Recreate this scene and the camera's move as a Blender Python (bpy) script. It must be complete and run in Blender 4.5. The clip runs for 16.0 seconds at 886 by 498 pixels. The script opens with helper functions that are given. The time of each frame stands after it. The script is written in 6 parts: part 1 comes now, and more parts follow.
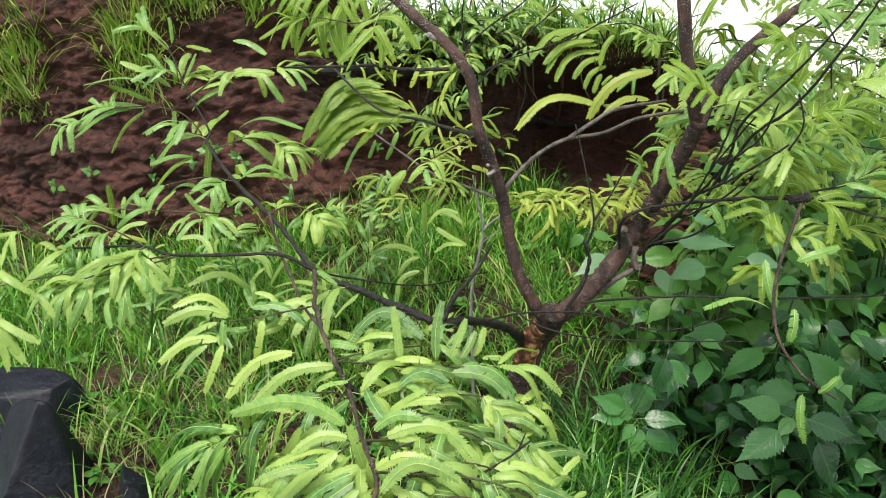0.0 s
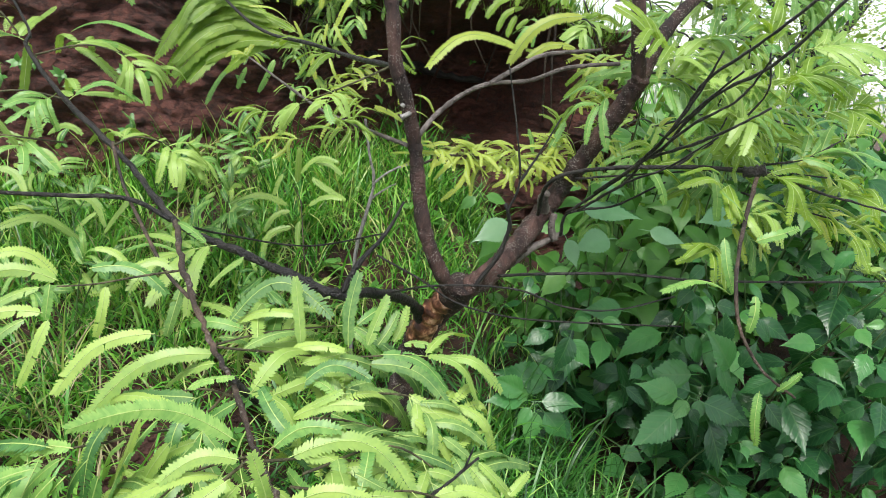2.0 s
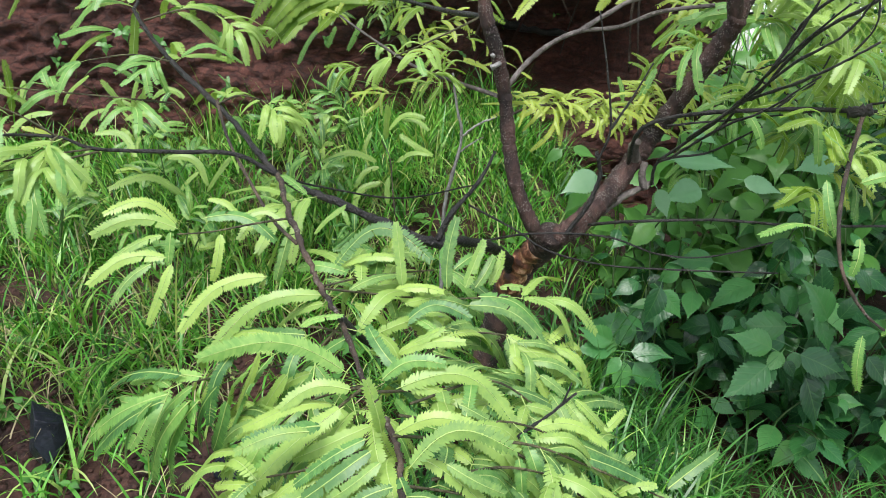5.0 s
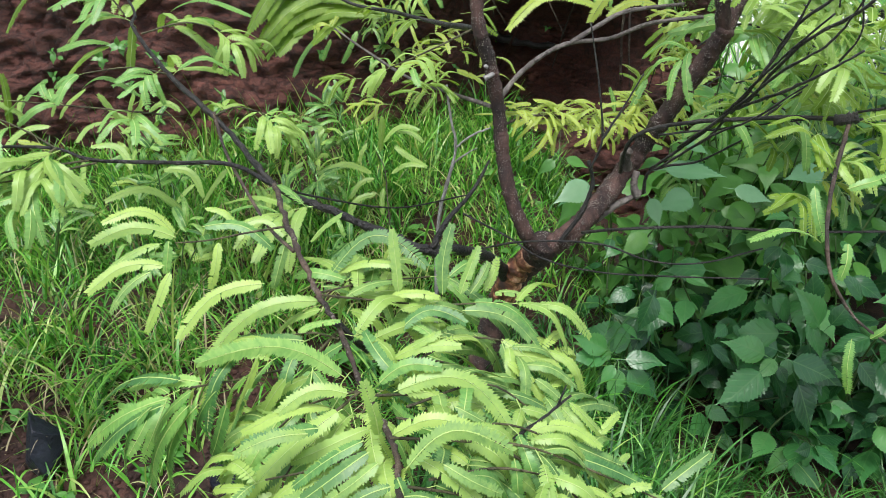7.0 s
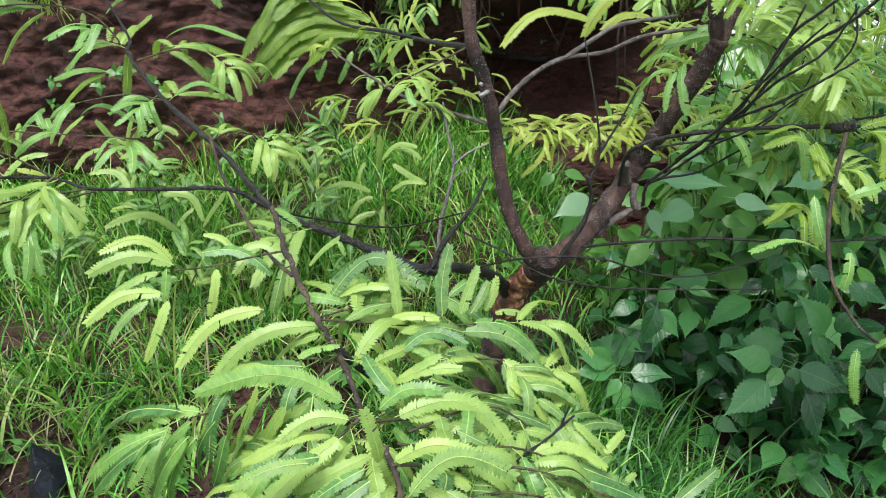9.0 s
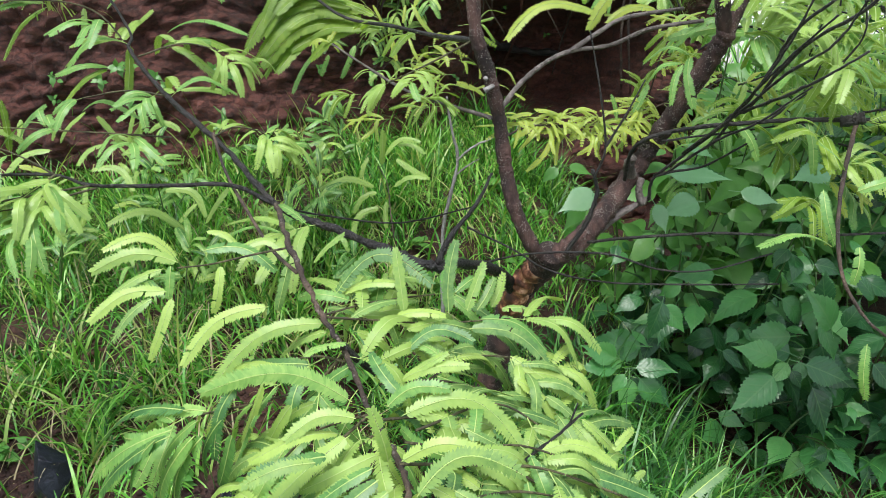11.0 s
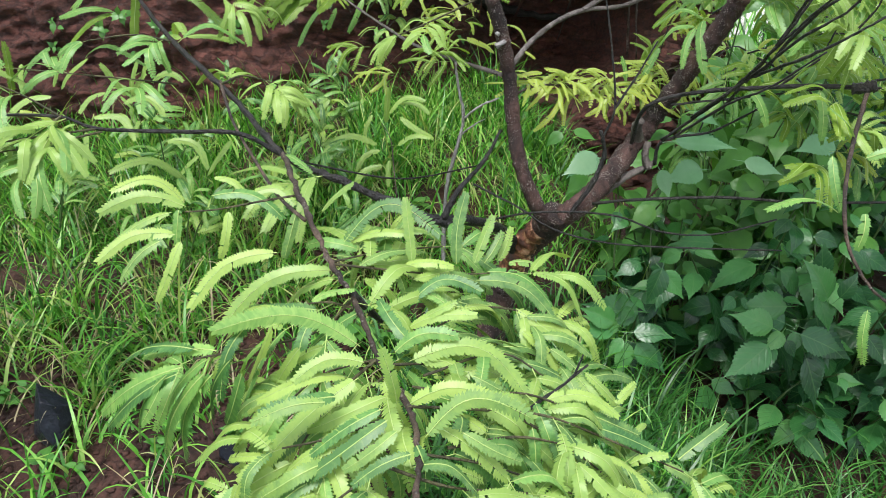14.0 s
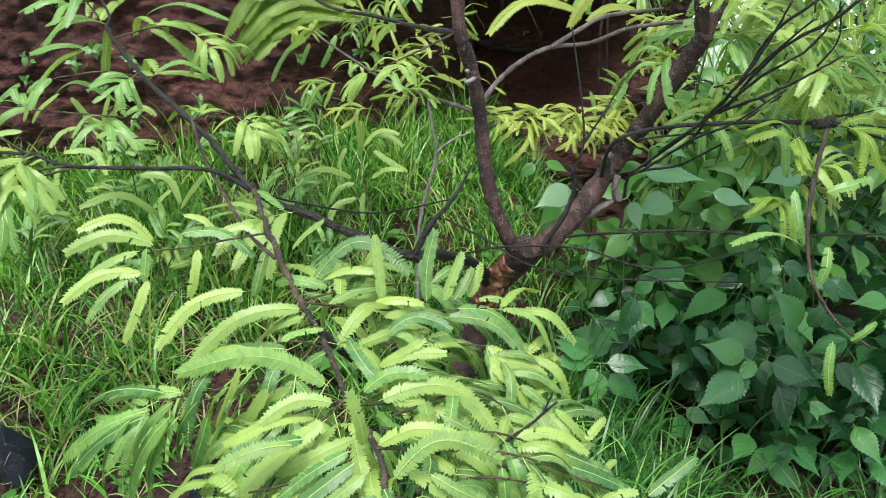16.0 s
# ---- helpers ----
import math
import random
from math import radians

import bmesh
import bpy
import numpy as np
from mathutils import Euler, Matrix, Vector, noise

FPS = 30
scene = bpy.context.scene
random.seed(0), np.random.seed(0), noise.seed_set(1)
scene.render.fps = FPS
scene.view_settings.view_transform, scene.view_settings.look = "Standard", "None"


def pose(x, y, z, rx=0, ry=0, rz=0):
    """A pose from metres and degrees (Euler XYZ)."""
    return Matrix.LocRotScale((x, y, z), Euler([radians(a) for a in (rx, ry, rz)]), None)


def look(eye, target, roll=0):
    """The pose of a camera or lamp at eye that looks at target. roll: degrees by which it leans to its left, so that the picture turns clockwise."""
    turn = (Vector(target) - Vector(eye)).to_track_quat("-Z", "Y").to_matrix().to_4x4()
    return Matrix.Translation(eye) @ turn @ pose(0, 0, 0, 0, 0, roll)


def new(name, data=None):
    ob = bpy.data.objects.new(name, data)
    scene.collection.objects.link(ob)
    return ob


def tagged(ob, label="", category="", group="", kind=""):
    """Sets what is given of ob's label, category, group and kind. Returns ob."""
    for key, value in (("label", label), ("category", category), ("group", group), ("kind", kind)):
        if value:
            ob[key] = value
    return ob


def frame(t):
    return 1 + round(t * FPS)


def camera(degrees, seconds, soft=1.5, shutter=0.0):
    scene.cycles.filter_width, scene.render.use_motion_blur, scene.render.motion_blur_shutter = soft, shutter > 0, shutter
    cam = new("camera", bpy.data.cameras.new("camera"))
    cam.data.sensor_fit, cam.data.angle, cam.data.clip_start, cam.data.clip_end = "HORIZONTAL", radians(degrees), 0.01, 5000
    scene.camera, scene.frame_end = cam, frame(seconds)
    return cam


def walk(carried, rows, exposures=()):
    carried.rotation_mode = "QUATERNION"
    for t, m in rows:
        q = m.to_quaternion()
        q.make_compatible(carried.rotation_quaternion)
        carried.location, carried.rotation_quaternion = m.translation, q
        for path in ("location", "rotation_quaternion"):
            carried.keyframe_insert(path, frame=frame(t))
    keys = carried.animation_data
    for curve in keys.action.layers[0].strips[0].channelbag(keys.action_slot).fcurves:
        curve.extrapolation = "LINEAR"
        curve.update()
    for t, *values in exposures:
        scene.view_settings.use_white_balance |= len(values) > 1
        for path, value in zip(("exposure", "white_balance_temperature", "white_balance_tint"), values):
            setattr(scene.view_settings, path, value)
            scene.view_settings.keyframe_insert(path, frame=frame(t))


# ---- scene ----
cam = camera(62.1, 16.0, soft=0.8)
PATH = [
    (0, (0.072, 0.105, 1.504), (0.020, 2.072, 1.148), -2.2),
    (0.5, (0.054, 0.159, 1.479), (0.045, 2.112, 1.046), -0.8),
    (1, (-0.022, 0.292, 1.466), (0.120, 2.238, 1.027), 2.5),
    (1.5, (-0.050, 0.381, 1.440), (0.271, 2.284, 0.917), 3.1),
    (2, (-0.054, 0.401, 1.453), (0.334, 2.307, 0.987), 3.5),
    (2.5, (-0.041, 0.384, 1.474), (0.340, 2.308, 1.081), 2.8),
    (3, (-0.046, 0.384, 1.472), (0.279, 2.315, 1.065), 0.4),
    (3.5, (-0.056, 0.382, 1.468), (0.196, 2.310, 1.000), -0.5),
    (4, (-0.064, 0.364, 1.444), (0.180, 2.265, 0.871), 0.2),
    (4.5, (-0.081, 0.367, 1.431), (0.107, 2.255, 0.800), 1.0),
    (4.7, (-0.082, 0.370, 1.436), (0.095, 2.269, 0.834), 1.3),
    (6.8, (-0.088, 0.350, 1.428), (0.074, 2.273, 0.901), 0.8),
    (7, (-0.085, 0.351, 1.429), (0.106, 2.268, 0.892), 1.0),
    (7.5, (-0.079, 0.355, 1.420), (0.109, 2.269, 0.869), -0.1),
    (8, (-0.079, 0.358, 1.425), (0.102, 2.276, 0.888), -0.2),
    (8.5, (-0.081, 0.356, 1.432), (0.105, 2.280, 0.919), -0.4),
    (8.7, (-0.077, 0.357, 1.435), (0.107, 2.283, 0.931), -0.6),
    (10.8, (-0.081, 0.369, 1.446), (0.096, 2.297, 0.944), -0.6),
    (11, (-0.082, 0.370, 1.439), (0.095, 2.293, 0.921), -0.9),
    (11.5, (-0.083, 0.365, 1.439), (0.108, 2.282, 0.901), -0.4),
    (12, (-0.086, 0.353, 1.430), (0.113, 2.260, 0.862), 0.5),
    (12.5, (-0.089, 0.354, 1.426), (0.122, 2.257, 0.849), 0.8),
    (13, (-0.102, 0.349, 1.429), (0.108, 2.265, 0.892), 2.0),
    (13.5, (-0.100, 0.360, 1.421), (0.103, 2.263, 0.840), 1.4),
    (14, (-0.105, 0.363, 1.415), (0.087, 2.261, 0.816), 1.1),
    (14.5, (-0.107, 0.361, 1.416), (0.102, 2.259, 0.821), 1.7),
    (15, (-0.102, 0.366, 1.421), (0.154, 2.271, 0.868), 1.7),
    (15.5, (-0.093, 0.367, 1.431), (0.161, 2.279, 0.902), 1.2),
    (16, (-0.092, 0.362, 1.430), (0.158, 2.275, 0.903), 1.1),
]
EXPOSURES = [(0, 1.27, 7000, 11), (1, 1.29, 7000, 11), (1.5, 1.31, 6800, 11), (2.5, 1.35, 6450, 12), (4.5, 1.31, 6350, 12), (16, 1.32, 6350, 13)]
walk(cam, [(t, look(eye, target, roll)) for t, eye, target, roll in PATH], EXPOSURES)

# ---- light: an overcast, rainy sky with one wide, weak sun behind the cloud ----
SUN_ELEVATION, SUN_AZIMUTH = 62.0, 200.0
world = bpy.data.worlds.new("overcast_sky")
scene.world = world
world.use_nodes = True
wn, wl = world.node_tree.nodes, world.node_tree.links
sky = wn.new("ShaderNodeTexSky")
sky.sky_type = "NISHITA"
sky.sun_disc = False
sky.sun_elevation = radians(SUN_ELEVATION)
sky.sun_rotation = radians(SUN_AZIMUTH)
sky.dust_density = 1.0
pale = wn.new("ShaderNodeHueSaturation")
pale.inputs["Saturation"].default_value = 0.34
wl.new(sky.outputs["Color"], pale.inputs["Color"])
wl.new(pale.outputs["Color"], wn["Background"].inputs["Color"])
wn["Background"].inputs["Strength"].default_value = 0.13
sun = new("sun", bpy.data.lights.new("sun", "SUN"))
sun.data.energy = 1.9
sun.data.angle = radians(25)
sun.data.color = (1.0, 0.97, 0.92)
sa, se = radians(SUN_AZIMUTH), radians(SUN_ELEVATION)
sun.matrix_world = look((0, 0, 0), (-math.sin(sa) * math.cos(se), -math.cos(sa) * math.cos(se), -math.sin(se)))


# ---- materials ----
def material(name):
    m = bpy.data.materials.new(name)
    m.use_nodes = True
    return m, m.node_tree.nodes, m.node_tree.links, m.node_tree.nodes["Principled BSDF"]


def noise_node(n, l, scale, detail=4.0, rough=0.6, coord="Object", stretch=None):
    tc = n.new("ShaderNodeTexCoord")
    t = n.new("ShaderNodeTexNoise")
    t.inputs["Scale"].default_value = scale
    t.inputs["Detail"].default_value = detail
    t.inputs["Roughness"].default_value = rough
    if stretch:
        mp = n.new("ShaderNodeMapping")
        mp.inputs["Scale"].default_value = stretch
        l.new(tc.outputs[coord], mp.inputs["Vector"])
        l.new(mp.outputs["Vector"], t.inputs["Vector"])
    else:
        l.new(tc.outputs[coord], t.inputs["Vector"])
    return t


def ramp(n, l, value, stops):
    r = n.new("ShaderNodeValToRGB")
    while len(r.color_ramp.elements) < len(stops):
        r.color_ramp.elements.new(0.5)
    for e, (p, c) in zip(r.color_ramp.elements, stops):
        e.position, e.color = p, (*c, 1)
    l.new(value, r.inputs["Fac"])
    return r


def mixed(n, l, fac, a, b, how="MIX"):
    m = n.new("ShaderNodeMix")
    m.data_type, m.blend_type = "RGBA", how
    for value, socket in ((fac, m.inputs[0]), (a, m.inputs[6]), (b, m.inputs[7])):
        if isinstance(value, (int, float)):
            socket.default_value = value
        elif isinstance(value, tuple):
            socket.default_value = (*value, 1)
        else:
            l.new(value, socket)
    return m.outputs[2]


def maths(n, l, op, a, b=0.0):
    m = n.new("ShaderNodeMath")
    m.operation = op
    for value, socket in ((a, m.inputs[0]), (b, m.inputs[1])):
        if isinstance(value, (int, float)):
            socket.default_value = value
        else:
            l.new(value, socket)
    return m.outputs[0]


def bump(n, l, height, bsdf, strength, distance):
    b = n.new("ShaderNodeBump")
    b.inputs["Strength"].default_value = strength
    b.inputs["Distance"].default_value = distance
    l.new(height, b.inputs["Height"])
    l.new(b.outputs["Normal"], bsdf.inputs["Normal"])


def leafy(name, stops, through_light, rough, island=0.5, grain=60.0, veins=None, coat=0.0):
    """A thin leaf: green that varies from leaf to leaf, light that passes through it, and a wet sheen."""
    m, n, l, p = material(name)
    ob = n.new("ShaderNodeObjectInfo")
    geo = n.new("ShaderNodeNewGeometry")
    both = maths(n, l, "ADD", maths(n, l, "MULTIPLY", ob.outputs["Random"], 1 - island), maths(n, l, "MULTIPLY", geo.outputs["Random Per Island"], island))
    fine = noise_node(n, l, grain, 3.0)
    broad = noise_node(n, l, grain / 5, 2.0)
    v = maths(n, l, "ADD", both, maths(n, l, "ADD", maths(n, l, "MULTIPLY", maths(n, l, "SUBTRACT", fine.outputs["Fac"], 0.5), 0.4), maths(n, l, "MULTIPLY", maths(n, l, "SUBTRACT", broad.outputs["Fac"], 0.5), 0.7)))
    col = ramp(n, l, v, stops).outputs["Color"]
    if veins:
        tc = n.new("ShaderNodeTexCoord")
        sx = n.new("ShaderNodeSeparateXYZ")
        l.new(tc.outputs["Object"], sx.inputs[0])
        ax = maths(n, l, "ABSOLUTE", sx.outputs["X"])
        w = maths(n, l, "SINE", maths(n, l, "MULTIPLY", maths(n, l, "SUBTRACT", sx.outputs["Y"], maths(n, l, "MULTIPLY", ax, 1.1)), veins))
        side = maths(n, l, "MULTIPLY", maths(n, l, "POWER", maths(n, l, "ABSOLUTE", w), 14.0), 0.45)
        mid = maths(n, l, "LESS_THAN", ax, 0.012)
        rib = maths(n, l, "MAXIMUM", side, mid)
        col = mixed(n, l, maths(n, l, "MULTIPLY", rib, 0.3), col, (0.13, 0.28, 0.09))
        bump(n, l, maths(n, l, "ADD", maths(n, l, "MULTIPLY", rib, -1.0), maths(n, l, "MULTIPLY", fine.outputs["Fac"], 0.6)), p, 0.13, 0.02)
    l.new(col, p.inputs["Base Color"])
    p.inputs["Roughness"].default_value = rough
    p.inputs["Coat Weight"].default_value = coat
    p.inputs["Coat Roughness"].default_value = 0.25
    tr = n.new("ShaderNodeBsdfTranslucent")
    l.new(mixed(n, l, 1.0, col, (1.0, 0.96, 0.55), "MULTIPLY"), tr.inputs["Color"])
    mix = n.new("ShaderNodeMixShader")
    mix.inputs[0].default_value = through_light
    l.new(p.outputs[0], mix.inputs[1])
    l.new(tr.outputs[0], mix.inputs[2])
    l.new(mix.outputs[0], n["Material Output"].inputs["Surface"])
    return m


frond_mat = leafy("young_feather_leaf", [(0.05, (0.09, 0.215, 0.06)), (0.35, (0.2, 0.355, 0.092)), (0.65, (0.29, 0.455, 0.1)), (1.0, (0.385, 0.545, 0.125))], 0.38, 0.45, 0.08, 30.0, None, 0.12)
mature_mat = leafy("mature_feather_leaf", [(0.05, (0.045, 0.115, 0.02)), (0.4, (0.13, 0.27, 0.034)), (0.7, (0.25, 0.41, 0.05)), (1.0, (0.42, 0.54, 0.09))], 0.55, 0.5, 0.1, 30.0, None, 0.05)
# darker green for variety, and for the shade painted into the hanging fronds
green_mat = leafy("deep_green_feather_leaf", [(0.05, (0.05, 0.16, 0.042)), (0.4, (0.12, 0.29, 0.068)), (0.75, (0.2, 0.4, 0.09)), (1.0, (0.3, 0.5, 0.125))], 0.36, 0.45, 0.2, 30.0, None, 0.12)
yellow_mat = leafy("yellowing_feather_leaf", [(0.05, (0.17, 0.3, 0.0438)), (0.5, (0.34, 0.46, 0.07)), (1.0, (0.52, 0.57, 0.1))], 0.45, 0.45, 0.1, 30.0, None, 0.15)
far_leaf_mat = leafy("far_leaf", [(0.0, (0.106, 0.24, 0.05)), (0.5, (0.233, 0.4, 0.075)), (1.0, (0.403, 0.52, 0.112))], 0.55, 0.5, 0.9, 3.0)
broad_mat = leafy("broad_leaf", [(0.05, (0.014, 0.065, 0.024)), (0.4, (0.033, 0.15, 0.042)), (0.75, (0.075, 0.26, 0.066)), (1.0, (0.16, 0.36, 0.1))], 0.3, 0.3, 0.15, 2.0, 20.0, 0.25)
broad_mat.node_tree.nodes["Principled BSDF"].inputs["Specular IOR Level"].default_value = 0.38
# broad leaf with the pale reflection of the sky painted into its colour
sky_sheen_mat = leafy("sky_sheen_leaf", [(0.0, (0.1, 0.25, 0.11)), (0.6, (0.16, 0.33, 0.17)), (1.0, (0.25, 0.42, 0.24))], 0.2, 0.32, 0.2, 4.0)
herb_mat = leafy("herb_leaf", [(0.0, (0.05, 0.17, 0.038)), (0.6, (0.1, 0.28, 0.052)), (1.0, (0.22, 0.39, 0.078))], 0.35, 0.38, 0.7, 5.0)
grass_mat = leafy("grass_blade", [(0.0, (0.02, 0.1, 0.013)), (0.3, (0.062, 0.25, 0.026)), (0.6, (0.125, 0.4, 0.042)), (0.85, (0.23, 0.48, 0.07)), (1.0, (0.4, 0.46, 0.16))], 0.3, 0.45, 1.0, 8.0, None, 0.15)
# a richer green, darkened further for the shade under the tree and shrubs
rich_shaded_grass_mat = leafy("rich_shaded_grass_blade", [(0.0, (0.015, 0.075, 0.014)), (0.4, (0.04, 0.17, 0.026)), (0.8, (0.08, 0.27, 0.045)), (1.0, (0.16, 0.34, 0.08))], 0.3, 0.42, 1.0, 8.0, None, 0.15)
pale_grass_mat = leafy("pale_grass_blade", [(0.0, (0.1, 0.26, 0.032)), (0.4, (0.22, 0.42, 0.062)), (0.8, (0.37, 0.5, 0.115)), (1.0, (0.46, 0.48, 0.23))], 0.35, 0.45, 1.0, 8.0)
dry_mat = leafy("dry_grass_blade", [(0.0, (0.17, 0.2, 0.075)), (0.5, (0.35, 0.31, 0.163)), (1.0, (0.445, 0.36, 0.25))], 0.3, 0.6, 1.0, 8.0)


def bark(name, dark, mid, light, speck, speck_size, rough=0.75):
    m, n, l, p = material(name)
    big = noise_node(n, l, 22.0, 5.0, 0.65, "Object", (1, 1, 0.45))
    fine = noise_node(n, l, 160.0, 4.0, 0.7)
    col = ramp(n, l, big.outputs["Fac"], [(0.36, dark), (0.5, mid), (0.64, light)]).outputs["Color"]
    col = mixed(n, l, 0.5, col, ramp(n, l, fine.outputs["Fac"], [(0.35, (0.35, 0.35, 0.35)), (0.65, (1, 1, 1))]).outputs["Color"], "MULTIPLY")
    vor = n.new("ShaderNodeTexVoronoi")
    vor.inputs["Scale"].default_value = speck_size
    vor.inputs["Randomness"].default_value = 1.0
    tc = n.new("ShaderNodeTexCoord")
    l.new(tc.outputs["Object"], vor.inputs["Vector"])
    dots = ramp(n, l, maths(n, l, "ADD", vor.outputs["Distance"], maths(n, l, "MULTIPLY", maths(n, l, "SUBTRACT", 0.5, noise_node(n, l, 26.0, 6.0, 0.75).outputs["Fac"]), 2.2)), [(0.05, (1, 1, 1)), (0.34, (0, 0, 0))]).outputs["Color"]
    col = mixed(n, l, maths(n, l, "MULTIPLY", dots, speck), col, (0.36, 0.33, 0.29))
    l.new(col, p.inputs["Base Color"])
    p.inputs["Roughness"].default_value = rough
    bump(n, l, maths(n, l, "ADD", maths(n, l, "ADD", big.outputs["Fac"], maths(n, l, "MULTIPLY", fine.outputs["Fac"], 0.7)), maths(n, l, "MULTIPLY", dots, 0.4)), p, 1.0, 0.009)
    return m


bark_mat = bark("speckled_bark", (0.015, 0.008, 0.007), (0.052, 0.026, 0.021), (0.12, 0.062, 0.05), 0.6, 260.0)
dark_bark_mat = bark("wet_dark_bark", (0.005, 0.005, 0.005), (0.012, 0.011, 0.01), (0.03, 0.026, 0.023), 0.06, 120.0, 0.42)
pale_stem_mat = bark("pale_grey_stem", (0.16, 0.15, 0.14), (0.27, 0.26, 0.25), (0.42, 0.41, 0.39), 0.2, 120.0, 0.6)
grey_bark_mat = bark("grey_bark", (0.07, 0.058, 0.05), (0.13, 0.11, 0.10), (0.24, 0.21, 0.19), 0.3, 120.0, 0.6)
brown_twig_mat = bark("brown_twig_bark", (0.018, 0.012, 0.009), (0.05, 0.032, 0.022), (0.12, 0.082, 0.055), 0.3, 160.0, 0.65)
green_twig_mat = bark("green_brown_twig", (0.035, 0.035, 0.014), (0.08, 0.075, 0.03), (0.15, 0.14, 0.06), 0.1, 160.0, 0.6)
rachis_mat, _n, _l, _p = material("yellow_green_stalk")
_l.new(ramp(_n, _l, noise_node(_n, _l, 30.0).outputs["Fac"], [(0.3, (0.26, 0.4, 0.09)), (0.7, (0.4, 0.52, 0.16))]).outputs["Color"], _p.inputs["Base Color"])
stem_mat, _n, _l, _p = material("green_stem")
_l.new(ramp(_n, _l, noise_node(_n, _l, 12.0).outputs["Fac"], [(0.3, (0.03, 0.075, 0.018)), (0.7, (0.075, 0.13, 0.035))]).outputs["Color"], _p.inputs["Base Color"])
scar_mat, _n, _l, _p = material("peeled_bark")
_l.new(ramp(_n, _l, noise_node(_n, _l, 45.0, 5.0).outputs["Fac"], [(0.38, (0.04, 0.016, 0.01)), (0.5, (0.13, 0.05, 0.026)), (0.57, (0.32, 0.15, 0.075)), (0.64, (0.52, 0.32, 0.2))]).outputs["Color"], _p.inputs["Base Color"])
bump(_n, _l, noise_node(_n, _l, 90.0).outputs["Fac"], _p, 0.8, 0.003)


def earth(name, stops, layer, relief, crumbs=26.0, cracks=0.45):
    """Wet crumbly earth: broad stains, layers, clods and fine grit."""
    m, n, l, p = material(name)
    big = noise_node(n, l, 2.3, 5.0, 0.65)
    lay = noise_node(n, l, 9.0, 8.0, 0.7, "Object", layer)
    fine = noise_node(n, l, 70.0, 6.0, 0.75)
    tc = n.new("ShaderNodeTexCoord")
    bent = n.new("ShaderNodeVectorMath")
    bent.operation = "ADD"
    sc = n.new("ShaderNodeVectorMath")
    sc.operation = "SCALE"
    sc.inputs["Scale"].default_value = 0.12
    l.new(lay.outputs["Color"], sc.inputs[0])
    l.new(tc.outputs["Object"], bent.inputs[0])
    l.new(sc.outputs[0], bent.inputs[1])
    vor = n.new("ShaderNodeTexVoronoi")
    vor.feature = "DISTANCE_TO_EDGE"
    vor.inputs["Scale"].default_value = crumbs
    mp = n.new("ShaderNodeMapping")
    mp.inputs["Scale"].default_value = layer
    l.new(bent.outputs[0], mp.inputs["Vector"])
    l.new(mp.outputs["Vector"], vor.inputs["Vector"])
    clod = ramp(n, l, vor.outputs["Distance"], [(0.0, (0, 0, 0)), (0.09, (1, 1, 1))]).outputs["Color"]
    v = maths(n, l, "ADD", maths(n, l, "ADD", maths(n, l, "MULTIPLY", big.outputs["Fac"], 0.3), maths(n, l, "MULTIPLY", lay.outputs["Fac"], 0.35)), maths(n, l, "MULTIPLY", fine.outputs["Fac"], 0.35))
    col = ramp(n, l, v, stops).outputs["Color"]
    col = mixed(n, l, cracks, col, clod, "MULTIPLY")
    l.new(col, p.inputs["Base Color"])
    p.inputs["Roughness"].default_value = 0.75
    h = maths(n, l, "ADD", maths(n, l, "ADD", lay.outputs["Fac"], maths(n, l, "MULTIPLY", fine.outputs["Fac"], 0.5)), maths(n, l, "MULTIPLY", clod, cracks * 0.8))
    bump(n, l, h, p, 1.0, relief)
    return m


bank_mat = earth("red_earth_bank", [(0.38, (0.024, 0.009, 0.006)), (0.46, (0.064, 0.021, 0.013)), (0.54, (0.108, 0.034, 0.023)), (0.63, (0.17, 0.06, 0.04))], (0.7, 0.7, 1.5), 0.03, 22.0, 0.4)
soil_mat = earth("red_brown_soil", [(0.38, (0.016, 0.008, 0.006)), (0.5, (0.054, 0.021, 0.014)), (0.62, (0.115, 0.046, 0.03))], (1, 1, 1), 0.02, 26.0, 0.2)
rock_mat = earth("dark_stone", [(0.36, (0.004, 0.005, 0.009)), (0.5, (0.008, 0.01, 0.018)), (0.64, (0.026, 0.029, 0.044))], (1, 1, 1), 0.006, 26.0, 0.0)
rock_mat.node_tree.nodes["Principled BSDF"].inputs["Roughness"].default_value = 0.38
rock_mat.node_tree.nodes["Principled BSDF"].inputs["Specular IOR Level"].default_value = 0.36


# ---- builders ----
def mesh_from(name, verts, faces, mats, slots=None, smooth=True):
    me = bpy.data.meshes.new(name)
    me.from_pydata(verts, [], faces)
    for m in mats:
        me.materials.append(m)
    if slots is not None:
        me.polygons.foreach_set("material_index", slots)
    me.polygons.foreach_set("use_smooth", [smooth] * len(me.polygons))
    me.update()
    return me


def child(name, mesh, parent, m=None, label=""):
    ob = new(name, mesh)
    ob.parent = parent
    if m is not None:
        origin, up = Vector(), parent
        while up:
            origin += up.location
            up = up.parent
        ob.matrix_basis = Matrix.Translation(-origin) @ m
    return tagged(ob, label)


def thing(name, at, label, category, group="", kind=""):
    ob = new(name)
    ob.empty_display_size = 0.05
    ob.location = at
    return tagged(ob, label, category, group, kind)


